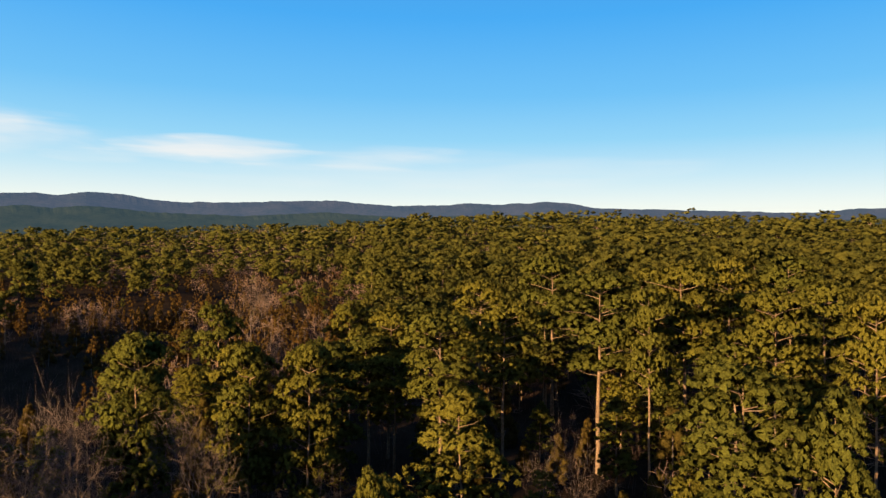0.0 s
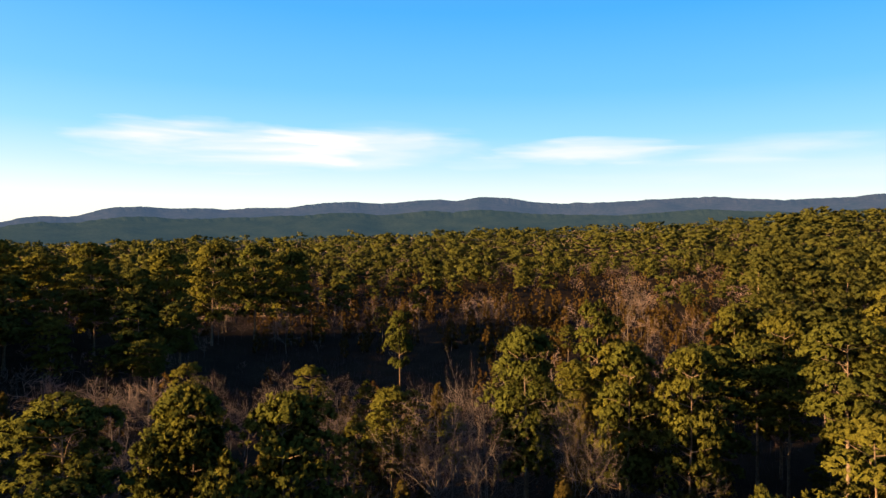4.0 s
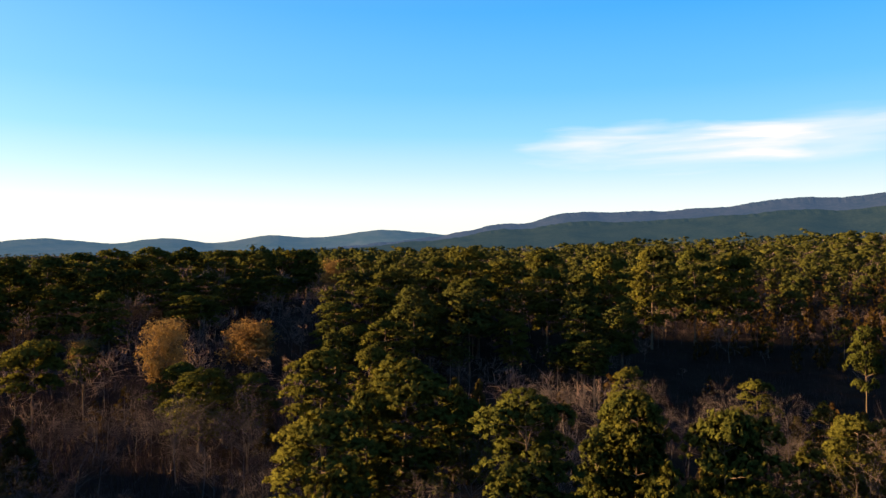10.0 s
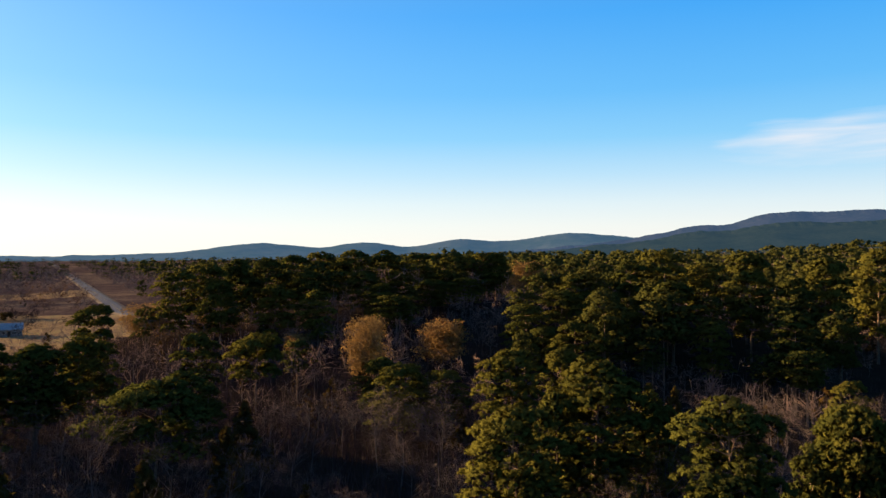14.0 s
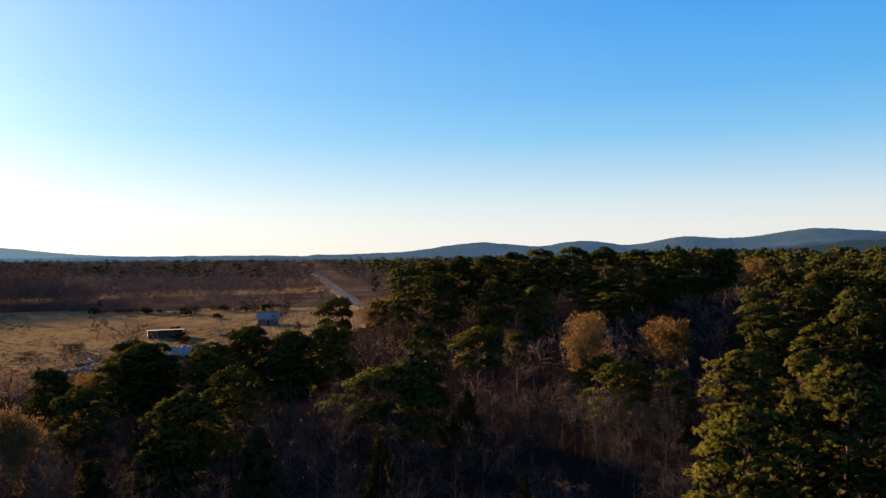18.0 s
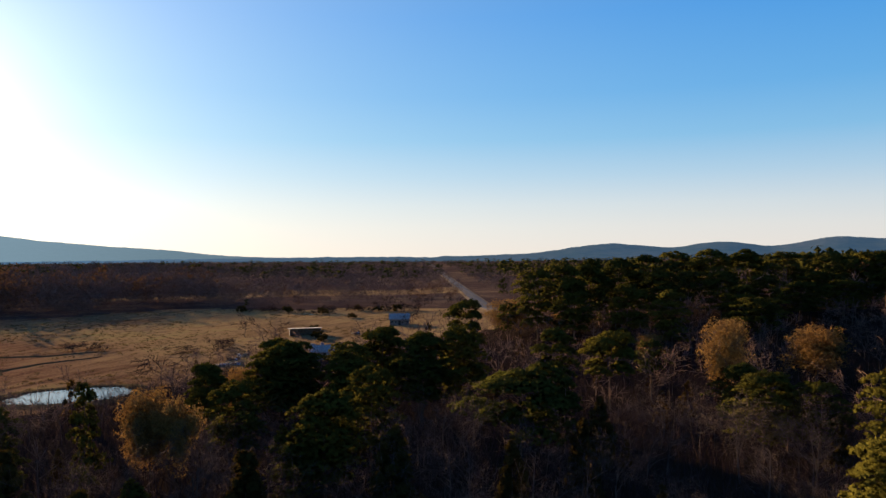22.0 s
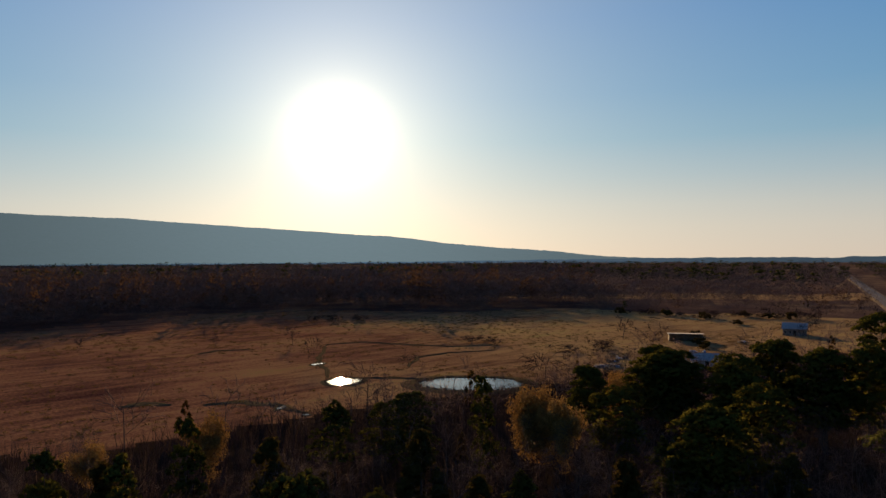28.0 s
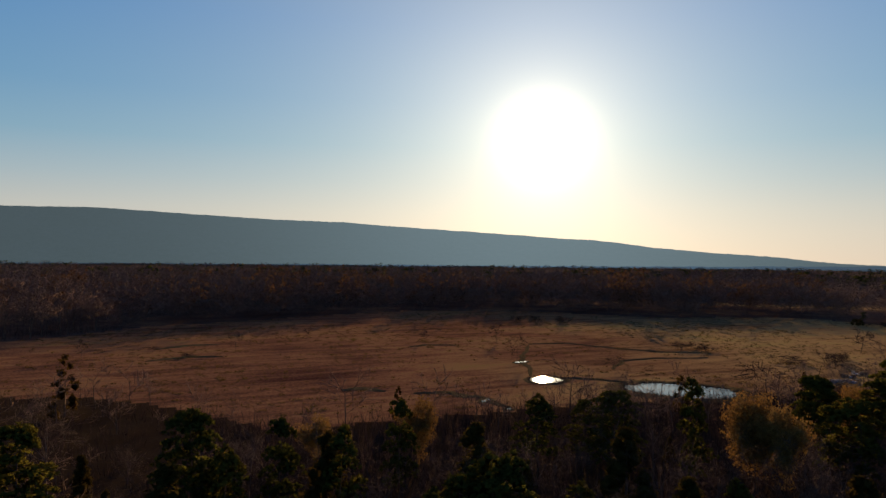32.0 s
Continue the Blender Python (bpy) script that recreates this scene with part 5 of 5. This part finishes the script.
def open_shed(x, y, turn):
    ob = new("open_shed")
    ob.matrix_basis = pose(x, y, ground_z(x, y), 0, 0, turn)
    part("back_wall", box(bmesh.new(), -6, 6, 2.3, 2.45, -0.1, 2.5), M_GREYWALL, ob)
    for sx in (-6, 5.85):
        part("side_wall", box(bmesh.new(), sx, sx + 0.15, -2.2, 2.3, -0.1, 2.6), M_GREYWALL, ob)
    for k in range(5):
        part("post", box(bmesh.new(), -5.8 + k * 2.85, -5.65 + k * 2.85, -2.35, -2.2, -0.1, 2.75), M_GREYWALL, ob)
    bm = box(bmesh.new(), -6.5, 6.5, -2.8, 2.9, 2.75, 2.87)
    for v in bm.verts:
        v.co.z -= 0.05 * (v.co.y + 2.8)
    part("roof", bm, M_TIN, ob)
    return tagged(ob, "long low open shed with a pale flat tin roof", "building")


open_shed(-243, -136, 122)


def scrap(x, y, seed):
    r = random.Random(seed)
    ob = new("scrap_heap")
    ob.matrix_basis = pose(x, y, ground_z(x, y), 0, 0, r.uniform(0, 180))
    for k in range(7):
        w, d, h = r.uniform(0.5, 1.6), r.uniform(0.4, 1.1), r.uniform(0.25, 0.9)
        bm = box(bmesh.new(), -w / 2, w / 2, -d / 2, d / 2, 0, h)
        bmesh.ops.bevel(bm, geom=bm.edges[:], offset=0.05, segments=1, affect="EDGES")
        p = part("piece", bm, r.choice((M_GREYWALL, M_BLUE, M_RUST, M_RUST, M_TIN)), ob)
        p.matrix_basis = pose(r.uniform(-2, 2), r.uniform(-1.5, 1.5), 0, 0, 0, r.uniform(0, 180))
    return tagged(ob, "heap of pale and rusty farm scrap in the grass", "scrap", "scrap beside the farm")


for k, (x, y) in enumerate(((-167, -121), (-172, -119), (-178, -124), (-186, -126), (-196, -112), (-214, -116), (-252, -118))):
    scrap(x, y, k)
pool("puddle", -330, -180, 14, 3, 70, "long sliver of standing water beyond the shrubs", 6.0, 0.5, 0.08)
pool("puddle", -322, -196, 8, 2.2, 70, "long sliver of standing water beyond the shrubs", 7.0, 0.5, 0.08)
